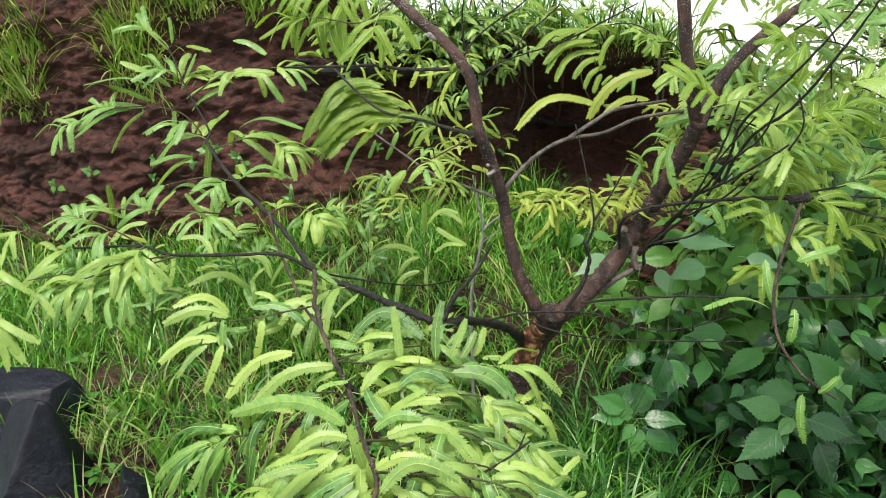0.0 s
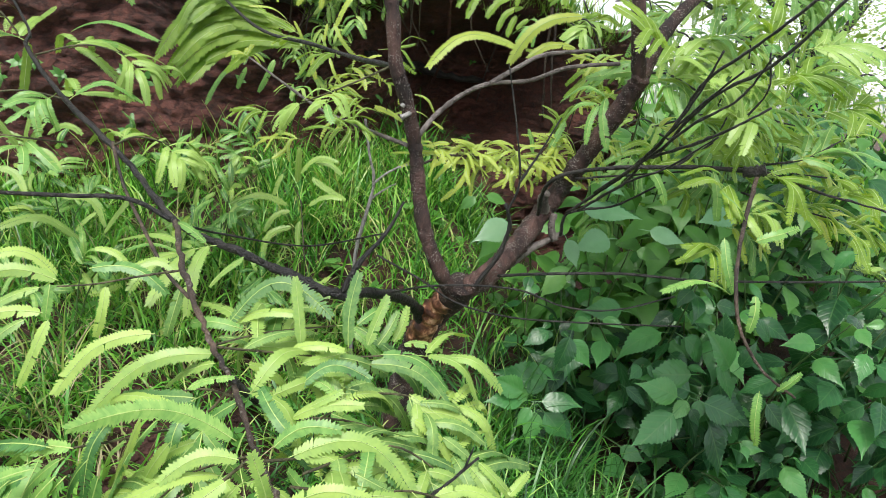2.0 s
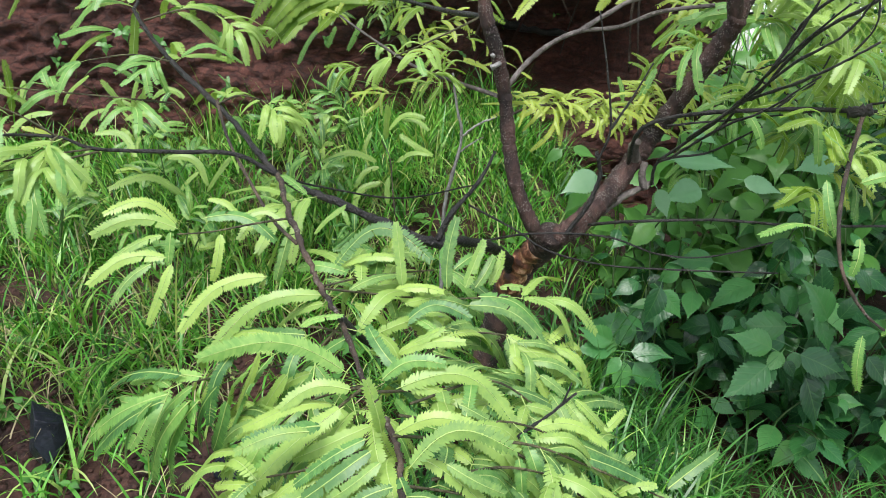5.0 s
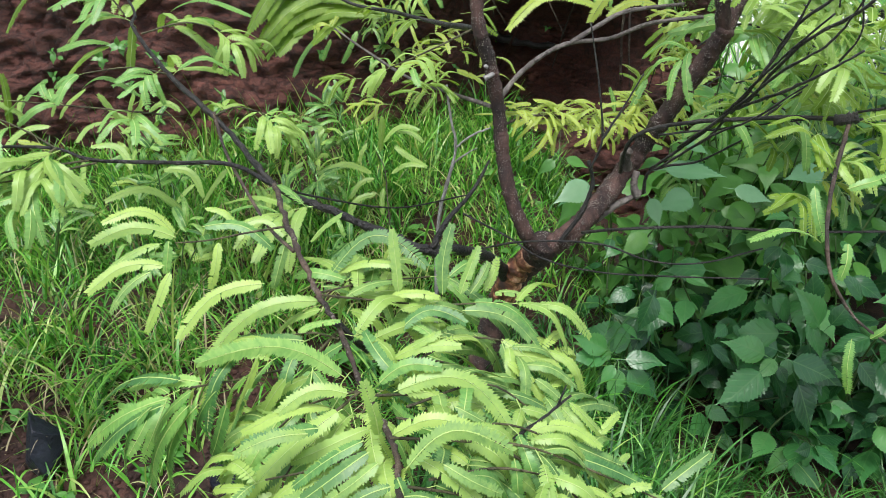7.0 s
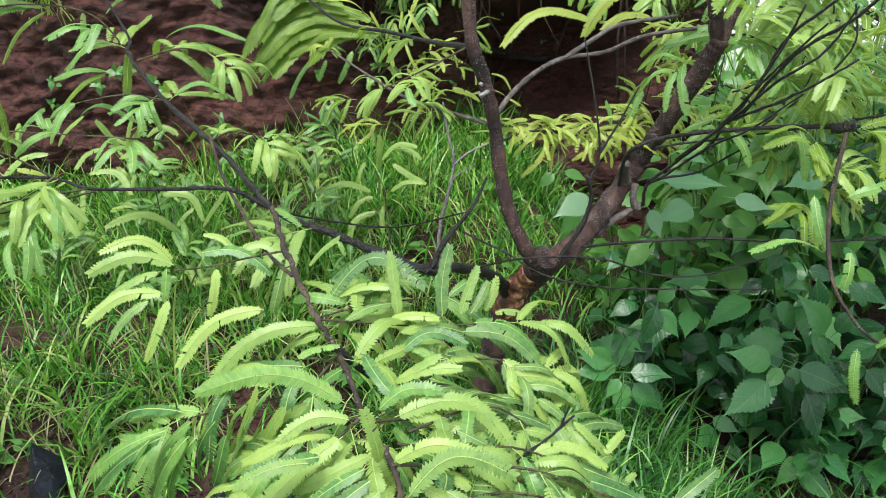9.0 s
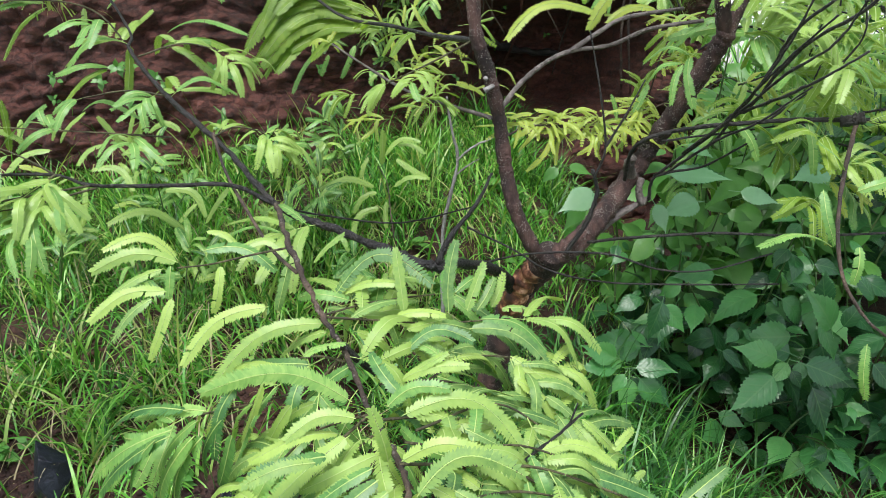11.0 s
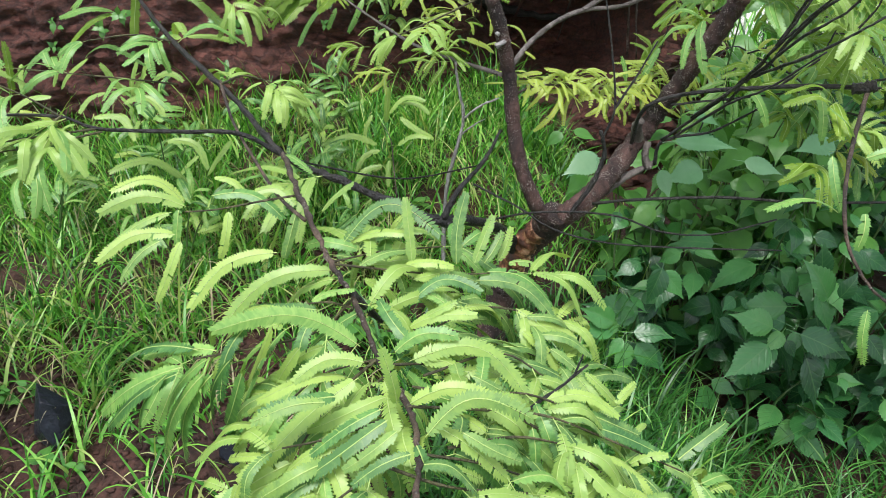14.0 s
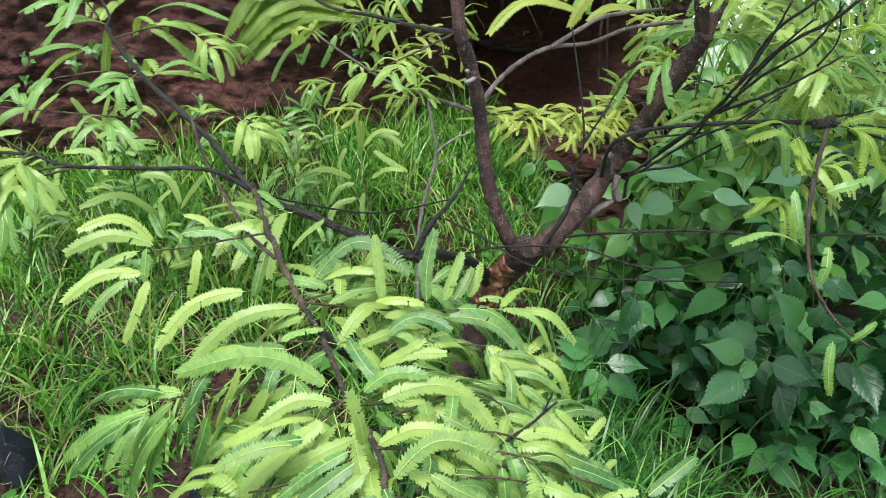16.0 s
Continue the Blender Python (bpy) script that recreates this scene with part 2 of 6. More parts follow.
def spline(points, steps):
    """A smooth line through points (Catmull-Rom)."""
    pts = [Vector(p) for p in points]
    pts = [pts[0] * 2 - pts[1]] + pts + [pts[-1] * 2 - pts[-2]]
    out = []
    for i in range(1, len(pts) - 2):
        a, b, c, d = pts[i - 1:i + 3]
        for k in range(steps):
            t = k / steps
            out.append(0.5 * ((2 * b) + (c - a) * t + (2 * a - 5 * b + 4 * c - d) * t * t + (3 * b - a - 3 * c + d) * t ** 3))
    return out + [pts[-2]]


def tube(points, r0, r1, sides=8, steps=6, lumps=0.12, seed=0, kink=0.0):
    """A tapered, slightly knobbly stem along points: vertices, faces and its centre line."""
    line = spline(points, steps)
    rnd = random.Random(seed)
    verts, faces = [], []
    side = None
    for i, p in enumerate(line):
        t = i / (len(line) - 1)
        d = (line[min(i + 1, len(line) - 1)] - line[max(i - 1, 0)]).normalized()
        if side is None:
            side = d.orthogonal().normalized()
        side = (side - d * side.dot(d)).normalized()
        up = d.cross(side)
        r = (r0 + (r1 - r0) * t) * (1 + lumps * (rnd.random() * 2 - 1))
        off = Vector((rnd.uniform(-1, 1), rnd.uniform(-1, 1), rnd.uniform(-1, 1))) * kink * r if 0 < i < len(line) - 1 else Vector()
        for s in range(sides):
            a = 2 * math.pi * s / sides
            verts.append(p + off + (side * math.cos(a) + up * math.sin(a)) * r * (1 + lumps * 0.5 * (rnd.random() - 0.5)))
        if i:
            k = (i - 1) * sides
            faces += [(k + s, k + (s + 1) % sides, k + sides + (s + 1) % sides, k + sides + s) for s in range(sides)]
    faces.append(tuple(range(sides - 1, -1, -1)))
    faces.append(tuple(range(len(verts) - sides, len(verts))))
    return verts, faces, line


STEMS = []


def stem(name, parent, points, r0, r1, mat, sides=8, steps=6, lumps=0.12, seed=0, kink=0.0, label=""):
    base = Vector(points[0])
    v, f, line = tube([Vector(p) - base for p in points], r0, r1, sides, steps, lumps, seed, kink)
    STEMS.append(child(name, mesh_from(name, v, f, [mat]), parent, Matrix.Translation(base), label))
    return [p + base for p in line]


# ---- ground and bank ----
def smooth(a, b, v):
    t = min(max((v - a) / (b - a), 0.0), 1.0)
    return t * t * (3 - 2 * t)


def ground_z(x, y):
    z = 0.38 * (min(max(y, -2.0), 3.6) - 0.4)
    z -= 0.16 * smooth(-0.3, -1.4, x) if x < 0 else 0.0
    z -= 0.45 * smooth(0.3, 0.95, x) * smooth(0.6, 1.6, y)
    z -= 0.35 * max(0.0, min(x, 300.0) - 2.5)
    z -= 0.17 * math.exp(-((x - 0.15) / 0.36) ** 2) * smooth(0.9, 1.7, y) * smooth(3.0, 2.2, y)
    z += 0.05 * noise.noise((x * 1.3, y * 1.3, 0.2)) + 0.02 * noise.noise((x * 5, y * 5, 1.7))
    return z


def build_ground():
    near = np.linspace(-4, 4, 141)
    far = np.array([6, 10, 20, 50, 120, 300, 900, 2500.0])
    xs = np.concatenate((-far[::-1], near, far))
    verts = [(x, y, ground_z(x, y)) for y in xs for x in xs]
    n = len(xs)
    faces = [(j * n + i, j * n + i + 1, (j + 1) * n + i + 1, (j + 1) * n + i) for j in range(n - 1) for i in range(n - 1)]
    tagged(new("ground", mesh_from("ground", verts, faces, [soil_mat])), "wet red-brown soil slope under grass and weeds", "ground", kind="structure")


build_ground()


def bank_top(x):
    return 2.35 - 0.5 * smooth(-0.75, -0.15, x) - 0.05 * smooth(0.4, 1.0, x) - 0.13 * smooth(0.85, 1.25, x) + 0.05 * noise.noise((x * 2.2, 3.1, 0))


def bank_point(u, v):
    """A point of the cut face: u runs along the bank and round its end, v from the foot to the top and back over it."""
    if u <= 1.05:
        x, y, nx, ny = u, 3.35 + 0.1 * math.sin(u * 1.7), 0.0, -1.0
    else:
        a = min((u - 1.05) / 0.5, math.pi / 2)
        x, y = 1.05 + 0.5 * math.sin(a), 3.45 + 0.5 * (1 - math.cos(a)) + max(u - 1.05 - 0.5 * math.pi / 2, 0)
        nx, ny = math.sin(a), -math.cos(a)
    top, foot = bank_top(min(u, 1.4)), 0.35
    if v <= 1:
        z = foot + (top - foot) * v
        out = 0.10 * noise.noise((u * 1.1, z * 1.6, 0)) + 0.065 * noise.noise((u * 2.6, z * 6.0, 4)) + 0.035 * noise.noise((u * 7, z * 11, 8)) + 0.03 * noise.noise((u * 19, z * 27, 3)) + 0.045 * (noise.turbulence((u * 4.5, z * 8.5, 2), 5, True) - 0.5) + 0.05 * (abs(noise.noise((u * 0.9, z * 9 + 0.5 * noise.noise((u * 3, 0, 1)), 9))) - 0.2)
        near = noise.voronoi((u * 11 + 0.9 * noise.noise((u * 5, z * 5, 2)), z * 23 + 1.3 * noise.noise((u * 4, z * 4, 6)), 0.0))[0]
        out += 0.012 * (smooth(0.0, 0.2, near[1] - near[0]) - 0.6) * (0.4 + 0.9 * abs(noise.noise((u * 2, z * 2, 12)))) * 1.6
        out -= 0.5 * math.exp(-((u - 0.68) / 0.33) ** 4 - ((z - 1.4) / 0.26) ** 4)
        out += 0.08 * smooth(0.9, 1.0, v) - 0.12 * (v - 0.5)
        return (x + nx * out, y + ny * out, z)
    back = (v - 1) * 9
    out = 0.08 - 0.06 + 0.10 * noise.noise((u * 1.1, top * 1.6, 0))
    return (x + nx * (out - back), y + ny * out + back * -ny * 0 + back, top + 0.04 * noise.noise((x * 3, back * 3, 5)) + 0.03 * smooth(0, 0.3, back))


def build_bank():
    us = np.concatenate((np.linspace(-7, -2.6, 40), np.linspace(-2.59, 1.6, 400), np.linspace(1.7, 5.0, 20)))
    vs = np.concatenate((np.linspace(0, 1, 230), 1 + np.array([0.005, 0.012, 0.025, 0.05, 0.1, 0.25, 0.6, 1.2])))
    verts = [bank_point(u, v) for v in vs for u in us]
    n = len(us)
    faces = [(j * n + i, j * n + i + 1, (j + 1) * n + i + 1, (j + 1) * n + i) for j in range(len(vs) - 1) for i in range(n - 1)]
    tagged(new("earth_bank", mesh_from("earth_bank", verts, faces, [bank_mat])), "cut bank of layered wet red earth with a dark hollow", "bank", kind="structure")


build_bank()


# ---- feathery fronds ----
LEAFLET, SPACING = 0.0143, 0.0034


def frond_mesh(seed, bulge, bend, length, fill, slim=1.0):
    """One leafy branchlet from (0,0,0) to (0,1,0), for a true length in metres, bowed towards +z: a ribbon of small oblong leaflets in two rows."""
    rnd = random.Random(seed)
    verts, faces, slots = [], [], []
    leaflet, pairs = slim * LEAFLET * (0.38 + 3.1 * length) / length, max(9, round(length / SPACING))

    def centre(t):
        return Vector((bend * math.sin(math.pi * t), t + 0.08 * bulge * math.sin(2 * math.pi * t), bulge * math.sin(math.pi * t ** 0.85)))

    steps = 12
    for i in range(steps + 1):
        p = centre(i / steps)
        r = 0.0009 / length * (1 - 0.6 * i / steps)
        verts += [p + Vector((math.cos(a) * r, 0, math.sin(a) * r)) for a in (0.5, 2.6, 4.7)]
        if i:
            k = 3 * (i - 1)
            faces += [(k + s, k + (s + 1) % 3, k + 3 + (s + 1) % 3, k + 3 + s) for s in range(3)]
            slots += [1] * 3
    roll0, roll1 = rnd.uniform(-0.2, 0.2), rnd.uniform(-0.45, 0.45)
    sweep = rnd.uniform(68, 80)
    for i in range(pairs):
        t = 0.04 + 0.95 * i / (pairs - 1)
        p = centre(t)
        d = (centre(min(t + 0.02, 1)) - centre(max(t - 0.02, 0))).normalized()
        flat = Vector((1, 0, 0)) - d * d.x
        flat.normalize()
        nor = flat.cross(d)
        turn = Matrix.Rotation(roll0 + (roll1 - roll0) * t, 3, d)
        flat, nor = turn @ flat, turn @ nor
        size = leaflet * (0.55 + 0.45 * smooth(0, 0.14, t)) * (1 - 0.3 * smooth(0.86, 1.0, t))
        for s in (-1, 1):
            if rnd.random() < 0.012:
                continue
            a = radians(sweep - 34 * smooth(0.86, 1, t) + rnd.uniform(-4, 4))
            out = (flat * s * math.sin(a) + d * math.cos(a) + nor * rnd.uniform(-0.11, -0.05)).normalized()
            wide = out.cross(nor).normalized() * (0.5 * SPACING / length) * fill * rnd.uniform(0.9, 1.1)
            ln = size * rnd.uniform(0.88, 1.1)
            sag = nor * -0.1 * ln
            fore = d * 0.05 * ln
            k = len(verts)
            verts += [p, p + out * ln * 0.14 + wide * 0.9, p + out * ln * 0.14 - wide * 0.9, p + out * ln * 0.6 + wide * 0.9 + sag * 0.5 + fore, p + out * ln * 0.6 - wide * 0.9 + sag * 0.5 + fore, p + out * ln + wide * 0.14 + sag + fore * 2, p + out * ln - wide * 0.14 + sag + fore * 2]
            faces += [(k, k + 2, k + 1), (k + 1, k + 2, k + 4, k + 3), (k + 3, k + 4, k + 6, k + 5)]
            slots += [0] * 3
    return mesh_from("leafy_frond", verts, faces, [frond_mat, rachis_mat], slots)


BOWS = (0.03, 0.09, 0.16, 0.26, 0.36)
LENGTHS = (0.045, 0.07, 0.1, 0.14, 0.19)
FRONDS = [[[frond_mesh(100 * j + 10 * i + k, b, (k - 1) * 0.05, ln, (1.5, 1.35, 1.15)[k]) for k in range(3)] for j, ln in enumerate(LENGTHS)] for i, b in enumerate(BOWS)]


def in_other_green(sets, mat):
    out = [[[m.copy() for m in row] for row in bow] for bow in sets]
    for bow in out:
        for row in bow:
            for m in row:
                m.materials[0] = mat
    return out


# fronds that arch sideways, in their own plane: one for those that point to the left and one for the right
ARCH = [[[frond_mesh(700 + 10 * i + j, 0.05, side * b, ln, 1.35) for side in (1, -1)] for j, ln in enumerate(LENGTHS)] for i, b in enumerate(BOWS)]
ARCH_GREEN = in_other_green(ARCH, green_mat)
ARCH_MATURE, ARCH_YELLOW = in_other_green(ARCH, mature_mat), in_other_green(ARCH, yellow_mat)
MATURE, YELLOW, GREEN = in_other_green(FRONDS, mature_mat), in_other_green(FRONDS, yellow_mat), in_other_green(FRONDS, green_mat)
# thin young fronds of the sprigs
THIN = [[[frond_mesh(900 + 30 * j + 10 * i + k, b, (k - 1) * 0.12, ln, 1.1, 0.62) for k in range(3)] for j, ln in enumerate(LENGTHS)] for i, b in enumerate(BOWS)]
THIN_YELLOW = in_other_green(THIN, yellow_mat)
THIN_MATURE = in_other_green(THIN, mature_mat)
frond_rnd = random.Random(5)


def frond_pose(base, tip, up=(0, -0.6, 0.8), roll=0.0):
    base, tip = Vector(base), Vector(tip)
    y = tip - base
    size = y.length
    y.normalize()
    z = Vector(up) - y * y.dot(Vector(up))
    if z.length < 0.15:
        z = Vector((0, -1, 0.3)) - y * y.dot(Vector((0, -1, 0.3)))
    z.normalize()
    x = y.cross(z)
    m = Matrix((x, y, z)).transposed().to_4x4()
    return Matrix.Translation(base) @ m @ Matrix.Rotation(roll, 4, "Y") @ Matrix.Scale(size, 4)


LOOSE, SINGLE = [], []


def frond(tree, base, tip, bow=2, roll=None, up=None, own=True, sort=None):
    arched = sort in (ARCH, ARCH_GREEN, ARCH_MATURE, ARCH_YELLOW)
    up = up or ((0, -0.8, 0.6) if arched else (0, -0.6, 0.8) if bow < 2 else (0, -0.42, 0.9))
    roll = frond_rnd.gauss(0, 0.35) if roll is None else roll + frond_rnd.uniform(-0.2, 0.2)
    size = (Vector(tip) - Vector(base)).length
    fits = min(range(len(LENGTHS)), key=lambda i: abs(LENGTHS[i] - size))
    options = (sort or (GREEN if frond_rnd.random() < 0.2 else FRONDS))[bow][fits]
    me = options[tip[0] > base[0]] if arched else frond_rnd.choice(options)
    m = frond_pose(base, tip, up, roll)
    if own and (tree.name != "feather_leaved_tree" or (base[1] < 1.6 and len(SINGLE) < 300)):
        SINGLE.append(child("leafy_frond", me, tree, m))
    else:
        LOOSE.append((me, m))


def join_loose(parent, label):
    """All the far fronds of a tree as one mesh."""
    global LOOSE
    verts, faces, slots, k = [], [], [], 0
    for me, m in LOOSE:
        co = np.empty(len(me.vertices) * 3)
        me.vertices.foreach_get("co", co)
        co = co.reshape(-1, 3)
        verts.append(co @ np.array(m.to_3x3()).T + np.array(m.translation))
        faces += [tuple(k + i for i in p.vertices) for p in me.polygons]
        first = (frond_mat, mature_mat, yellow_mat, green_mat).index(me.materials[0])
        slots += [4 if p.material_index else first for p in me.polygons]
        k += len(co)
    LOOSE = []
    inv = -parent.location
    me = mesh_from("frond_mass", (np.concatenate(verts) + np.array(inv)).tolist(), faces, [frond_mat, mature_mat, yellow_mat, green_mat, rachis_mat], slots)
    tagged(child("frond_mass", me, parent, None, label), kind="stuff")


def rachis_mesh():
    v, f, _ = tube([(0, 0, 0), (0, 0.5, 0.05), (0, 1, 0)], 0.012, 0.007, 4, 4, 0.1, 3)
    return mesh_from("rachis", v, f, [frond_mat, rachis_mat], [1] * len(f))


RACHIS = rachis_mesh()


def compound(tree, node, way, pairs, length, droop, own=True, sort=None):
    """One twice-divided leaf: a green stalk with pairs of fronds that lie side by side and hang over."""
    node, way = Vector(node), Vector(way).normalized()
    up = Vector((frond_rnd.gauss(0, 0.15), -0.5, 0.85)).normalized()
    side = way.cross(up).normalized()
    gap = 0.2 * length
    reach = gap * (pairs + 0.4)
    end = node + way * reach + Vector((0, 0, -0.5 * droop * reach))
    if tree.name == "feather_leaved_tree":
        LOOSE.append((RACHIS, frond_pose(node, end)))
    one_sided = frond_rnd.random() < 0.25
    for i in range(pairs):
        t = (i + 1) / (pairs + 0.4)
        base = node.lerp(end, t) + Vector((0, 0, 0.05 * reach * math.sin(math.pi * t)))
        open_angle = radians(66 - 34 * t + frond_rnd.uniform(-6, 6))
        for sgn in (-1, 1):
            if frond_rnd.random() < 0.06:
                continue
            a = open_angle * sgn * (0.55 if one_sided and sgn > 0 else 1)
            d = way * math.cos(a) + side * math.sin(a) + up * frond_rnd.uniform(-0.15, 0.1) + Vector((frond_rnd.gauss(0, 0.06), frond_rnd.gauss(0, 0.06), -droop * frond_rnd.uniform(0.4, 1.15)))
            ln = length * (0.72 + 0.42 * math.sin(math.pi * (0.15 + 0.75 * t))) * frond_rnd.uniform(0.85, 1.12)
            frond(tree, base, base + d.normalized() * ln, frond_rnd.choice((1, 2, 2, 3, 3)), own=own, sort=sort)


def spray(tree, line, count, length, start=0.1, droop=0.5, own=True, sort=None):
    """Twice-divided leaves along a twig, to one side and the other, and one at its end."""
    n = len(line) - 1
    nodes = max(1, round(count / 7))
    for i in range(nodes):
        t = start + (1 - start) * (i + frond_rnd.random() * 0.6) / nodes
        k = min(int(t * n), n - 1)
        p = line[k].lerp(line[k + 1], t * n - k)
        d = (line[k + 1] - line[k]).normalized()
        side = d.cross(Vector((0, -0.3, 1))).normalized() * (1 if i % 2 else -1)
        compound(tree, p, side * frond_rnd.uniform(0.4, 1.0) + d * frond_rnd.uniform(0.3, 0.9), frond_rnd.randint(2, 4), length * (1 - 0.25 * t * t), droop, own, sort)
    compound(tree, line[-1], line[-1] - line[-3], frond_rnd.randint(2, 3), length * 0.85, droop, own, sort)


# ---- the tree ----
BASE = (0.190, 2.120, 0.560)
tree = thing("feather_leaved_tree", (BASE[0], BASE[1], ground_z(BASE[0], BASE[1])), "young wet tree with speckled brown bark and feathery yellow-green leaves", "tree")
foot = (BASE[0] - 0.02, BASE[1] + 0.02, ground_z(BASE[0], BASE[1]) - 0.05)
stem("trunk", tree, [foot, (0.207, 2.090, 0.685), (0.233, 2.050, 0.815), (0.255, 2.020, 0.890), (0.281, 1.960, 0.950), (0.296, 1.880, 1.015)], 0.036, 0.031, bark_mat, 18, 14, 0.15, 1)
trunk_part = STEMS[-1]
stem("limb", tree, [(0.282, 1.900, 0.981), (0.245, 1.870, 1.039), (0.206, 1.860, 1.124), (0.186, 1.860, 1.214), (0.172, 1.850, 1.307), (0.146, 1.820, 1.396), (0.119, 1.800, 1.469), (0.103, 1.790, 1.583), (0.052, 1.820, 1.663), (-0.018, 1.880, 1.732), (-0.119, 1.950, 1.836)], 0.0162, 0.0118, bark_mat, 14, 14, 0.12, 2)
limb_l_part = STEMS[-1]
stem("limb", tree, [(0.298, 1.900, 0.994), (0.348, 1.880, 1.035), (0.422, 1.920, 1.095), (0.501, 1.980, 1.169), (0.545, 1.950, 1.255), (0.580, 1.900, 1.342), (0.609, 1.860, 1.416), (0.626, 1.830, 1.469)], 0.025, 0.0185, bark_mat, 16, 16, 0.11, 3)
limb_part = STEMS[-1]
stem("limb", tree, [(0.627, 1.840, 1.447), (0.606, 1.820, 1.527), (0.584, 1.800, 1.626), (0.573, 1.790, 1.733), (0.556, 1.780, 1.836)], 0.015, 0.0132, bark_mat, 12, 9, 0.1, 4)
stem("limb", tree, [(0.635, 1.850, 1.465), (0.685, 1.880, 1.554), (0.758, 1.920, 1.626), (0.858, 1.970, 1.698), (0.973, 2.020, 1.761), (1.163, 2.100, 1.851)], 0.0152, 0.011, bark_mat, 12, 9, 0.1, 5)
stem("scar", limb_l_part, [(0.136, 1.812, 1.365), (0.145, 1.810, 1.370), (0.153, 1.813, 1.374)], 0.006, 0.005, pale_stem_mat, 7, 4, 0.2, 26, label="pale chipped bark scar")
stem("scar", limb_l_part, [(0.136, 1.808, 1.386), (0.140, 1.807, 1.391)], 0.005, 0.004, pale_stem_mat, 7, 3, 0.2, 27, label="pale chipped bark scar")
stem("scar", limb_l_part, [(0.012, 1.785, 1.682), (0.022, 1.780, 1.675), (0.030, 1.785, 1.667)], 0.007, 0.0035, pale_stem_mat, 7, 4, 0.2, 28, label="pale chipped bark scar")
stem("knot", limb_part, [(0.493, 1.970, 1.160), (0.474, 1.930, 1.195), (0.475, 1.915, 1.212)], 0.014, 0.009, grey_bark_mat, 10, 5, 0.15, 6, label="grey broken branch knot")
stem("scar", trunk_part, [(0.228, 2.025, 0.834), (0.240, 1.990, 0.889), (0.254, 1.965, 0.930), (0.275, 1.935, 0.965)], 0.03, 0.026, scar_mat, 12, 7, 0.16, 7, label="peeled orange bark scar")
grey = stem("branch", tree, [(0.176, 1.860, 1.323), (0.222, 1.920, 1.366), (0.281, 1.950, 1.409), (0.346, 1.970, 1.436), (0.436, 1.980, 1.447), (0.518, 1.970, 1.479), (0.620, 1.930, 1.494)], 0.0056, 0.0042, grey_bark_mat, 8, 9, 0.14, 8, label="slender grey side branch")
stem("twig", tree, [(0.346, 1.970, 1.436), (0.409, 1.980, 1.474), (0.469, 1.980, 1.504), (0.584, 1.950, 1.520)], 0.006, 0.004, grey_bark_mat, 7, 6, 0.1, 9)
low = stem("branch", tree, [(0.236, 2.020, 0.847), (0.213, 1.960, 0.924), (0.172, 1.880, 0.978), (0.095, 1.750, 1.036), (0.020, 1.660, 1.059), (-0.052, 1.680, 1.083), (-0.158, 1.720, 1.121), (-0.273, 1.780, 1.162), (-0.380, 1.900, 1.255), (-0.515, 2.020, 1.356), (-0.605, 2.100, 1.451), (-0.612, 2.140, 1.490), (-0.678, 2.180, 1.601)], 0.013, 0.0024, dark_bark_mat, 10, 9, 0.2, 10, 0.25, label="dark wet low branch")
stem("twig", tree, [(0.024, 1.660, 1.064), (0.057, 1.670, 1.120), (0.101, 1.690, 1.164), (0.136, 1.720, 1.218)], 0.0065, 0.0025, dark_bark_mat, 7, 6, 0.12, 11, 0.2)
tw_l = stem("twig", tree, [(-0.279, 1.780, 1.162), (-0.351, 1.780, 1.200), (-0.469, 1.790, 1.202), (-0.612, 1.800, 1.205), (-0.686, 1.800, 1.228), (-0.846, 1.800, 1.229)], 0.005, 0.0025, dark_bark_mat, 7, 6, 0.12, 12, 0.15)
front = stem("branch", tree, [(-0.271, 1.770, 1.164), (-0.224, 1.520, 1.157), (-0.192, 1.410, 1.127), (-0.163, 1.360, 1.082), (-0.129, 1.290, 1.049), (-0.096, 1.190, 1.009), (-0.068, 1.110, 0.995), (-0.060, 1.030, 0.988), (-0.066, 0.950, 0.973)], 0.0048, 0.003, brown_twig_mat, 9, 10, 0.25, 13, 0.5, label="brown knobbly leafy branch")
stem("twig", tree, [(-0.134, 1.300, 1.061), (-0.115, 1.310, 1.034), (-0.090, 1.330, 1.001)], 0.006, 0.004, dark_bark_mat, 7, 5, 0.12, 14)
stem("twig", tree, [(-0.409, 1.930, 1.284), (-0.374, 1.850, 1.213), (-0.309, 1.700, 1.157), (-0.254, 1.560, 1.128), (-0.206, 1.460, 1.117)], 0.0035, 0.003, brown_twig_mat, 6, 6, 0.12, 15)
tw_up = stem("twig", tree, [(0.154, 1.840, 1.310), (0.088, 1.950, 1.327), (-0.004, 2.070, 1.356), (-0.094, 2.200, 1.409), (-0.174, 2.280, 1.461)], 0.005, 0.0025, grey_bark_mat, 6, 6, 0.12, 16)
tw_up2 = stem("twig", tree, [(0.116, 1.810, 1.459), (0.061, 1.950, 1.470), (-0.028, 2.100, 1.496), (-0.161, 2.250, 1.534), (-0.321, 2.380, 1.682)], 0.006, 0.003, dark_bark_mat, 6, 6, 0.12, 17)
stem("twig", tree, [(0.316, 1.850, 1.021), (0.358, 1.840, 1.091), (0.373, 1.830, 1.154), (0.359, 1.820, 1.203)], 0.0055, 0.004, dark_bark_mat, 7, 7, 0.2, 18, 0.2)
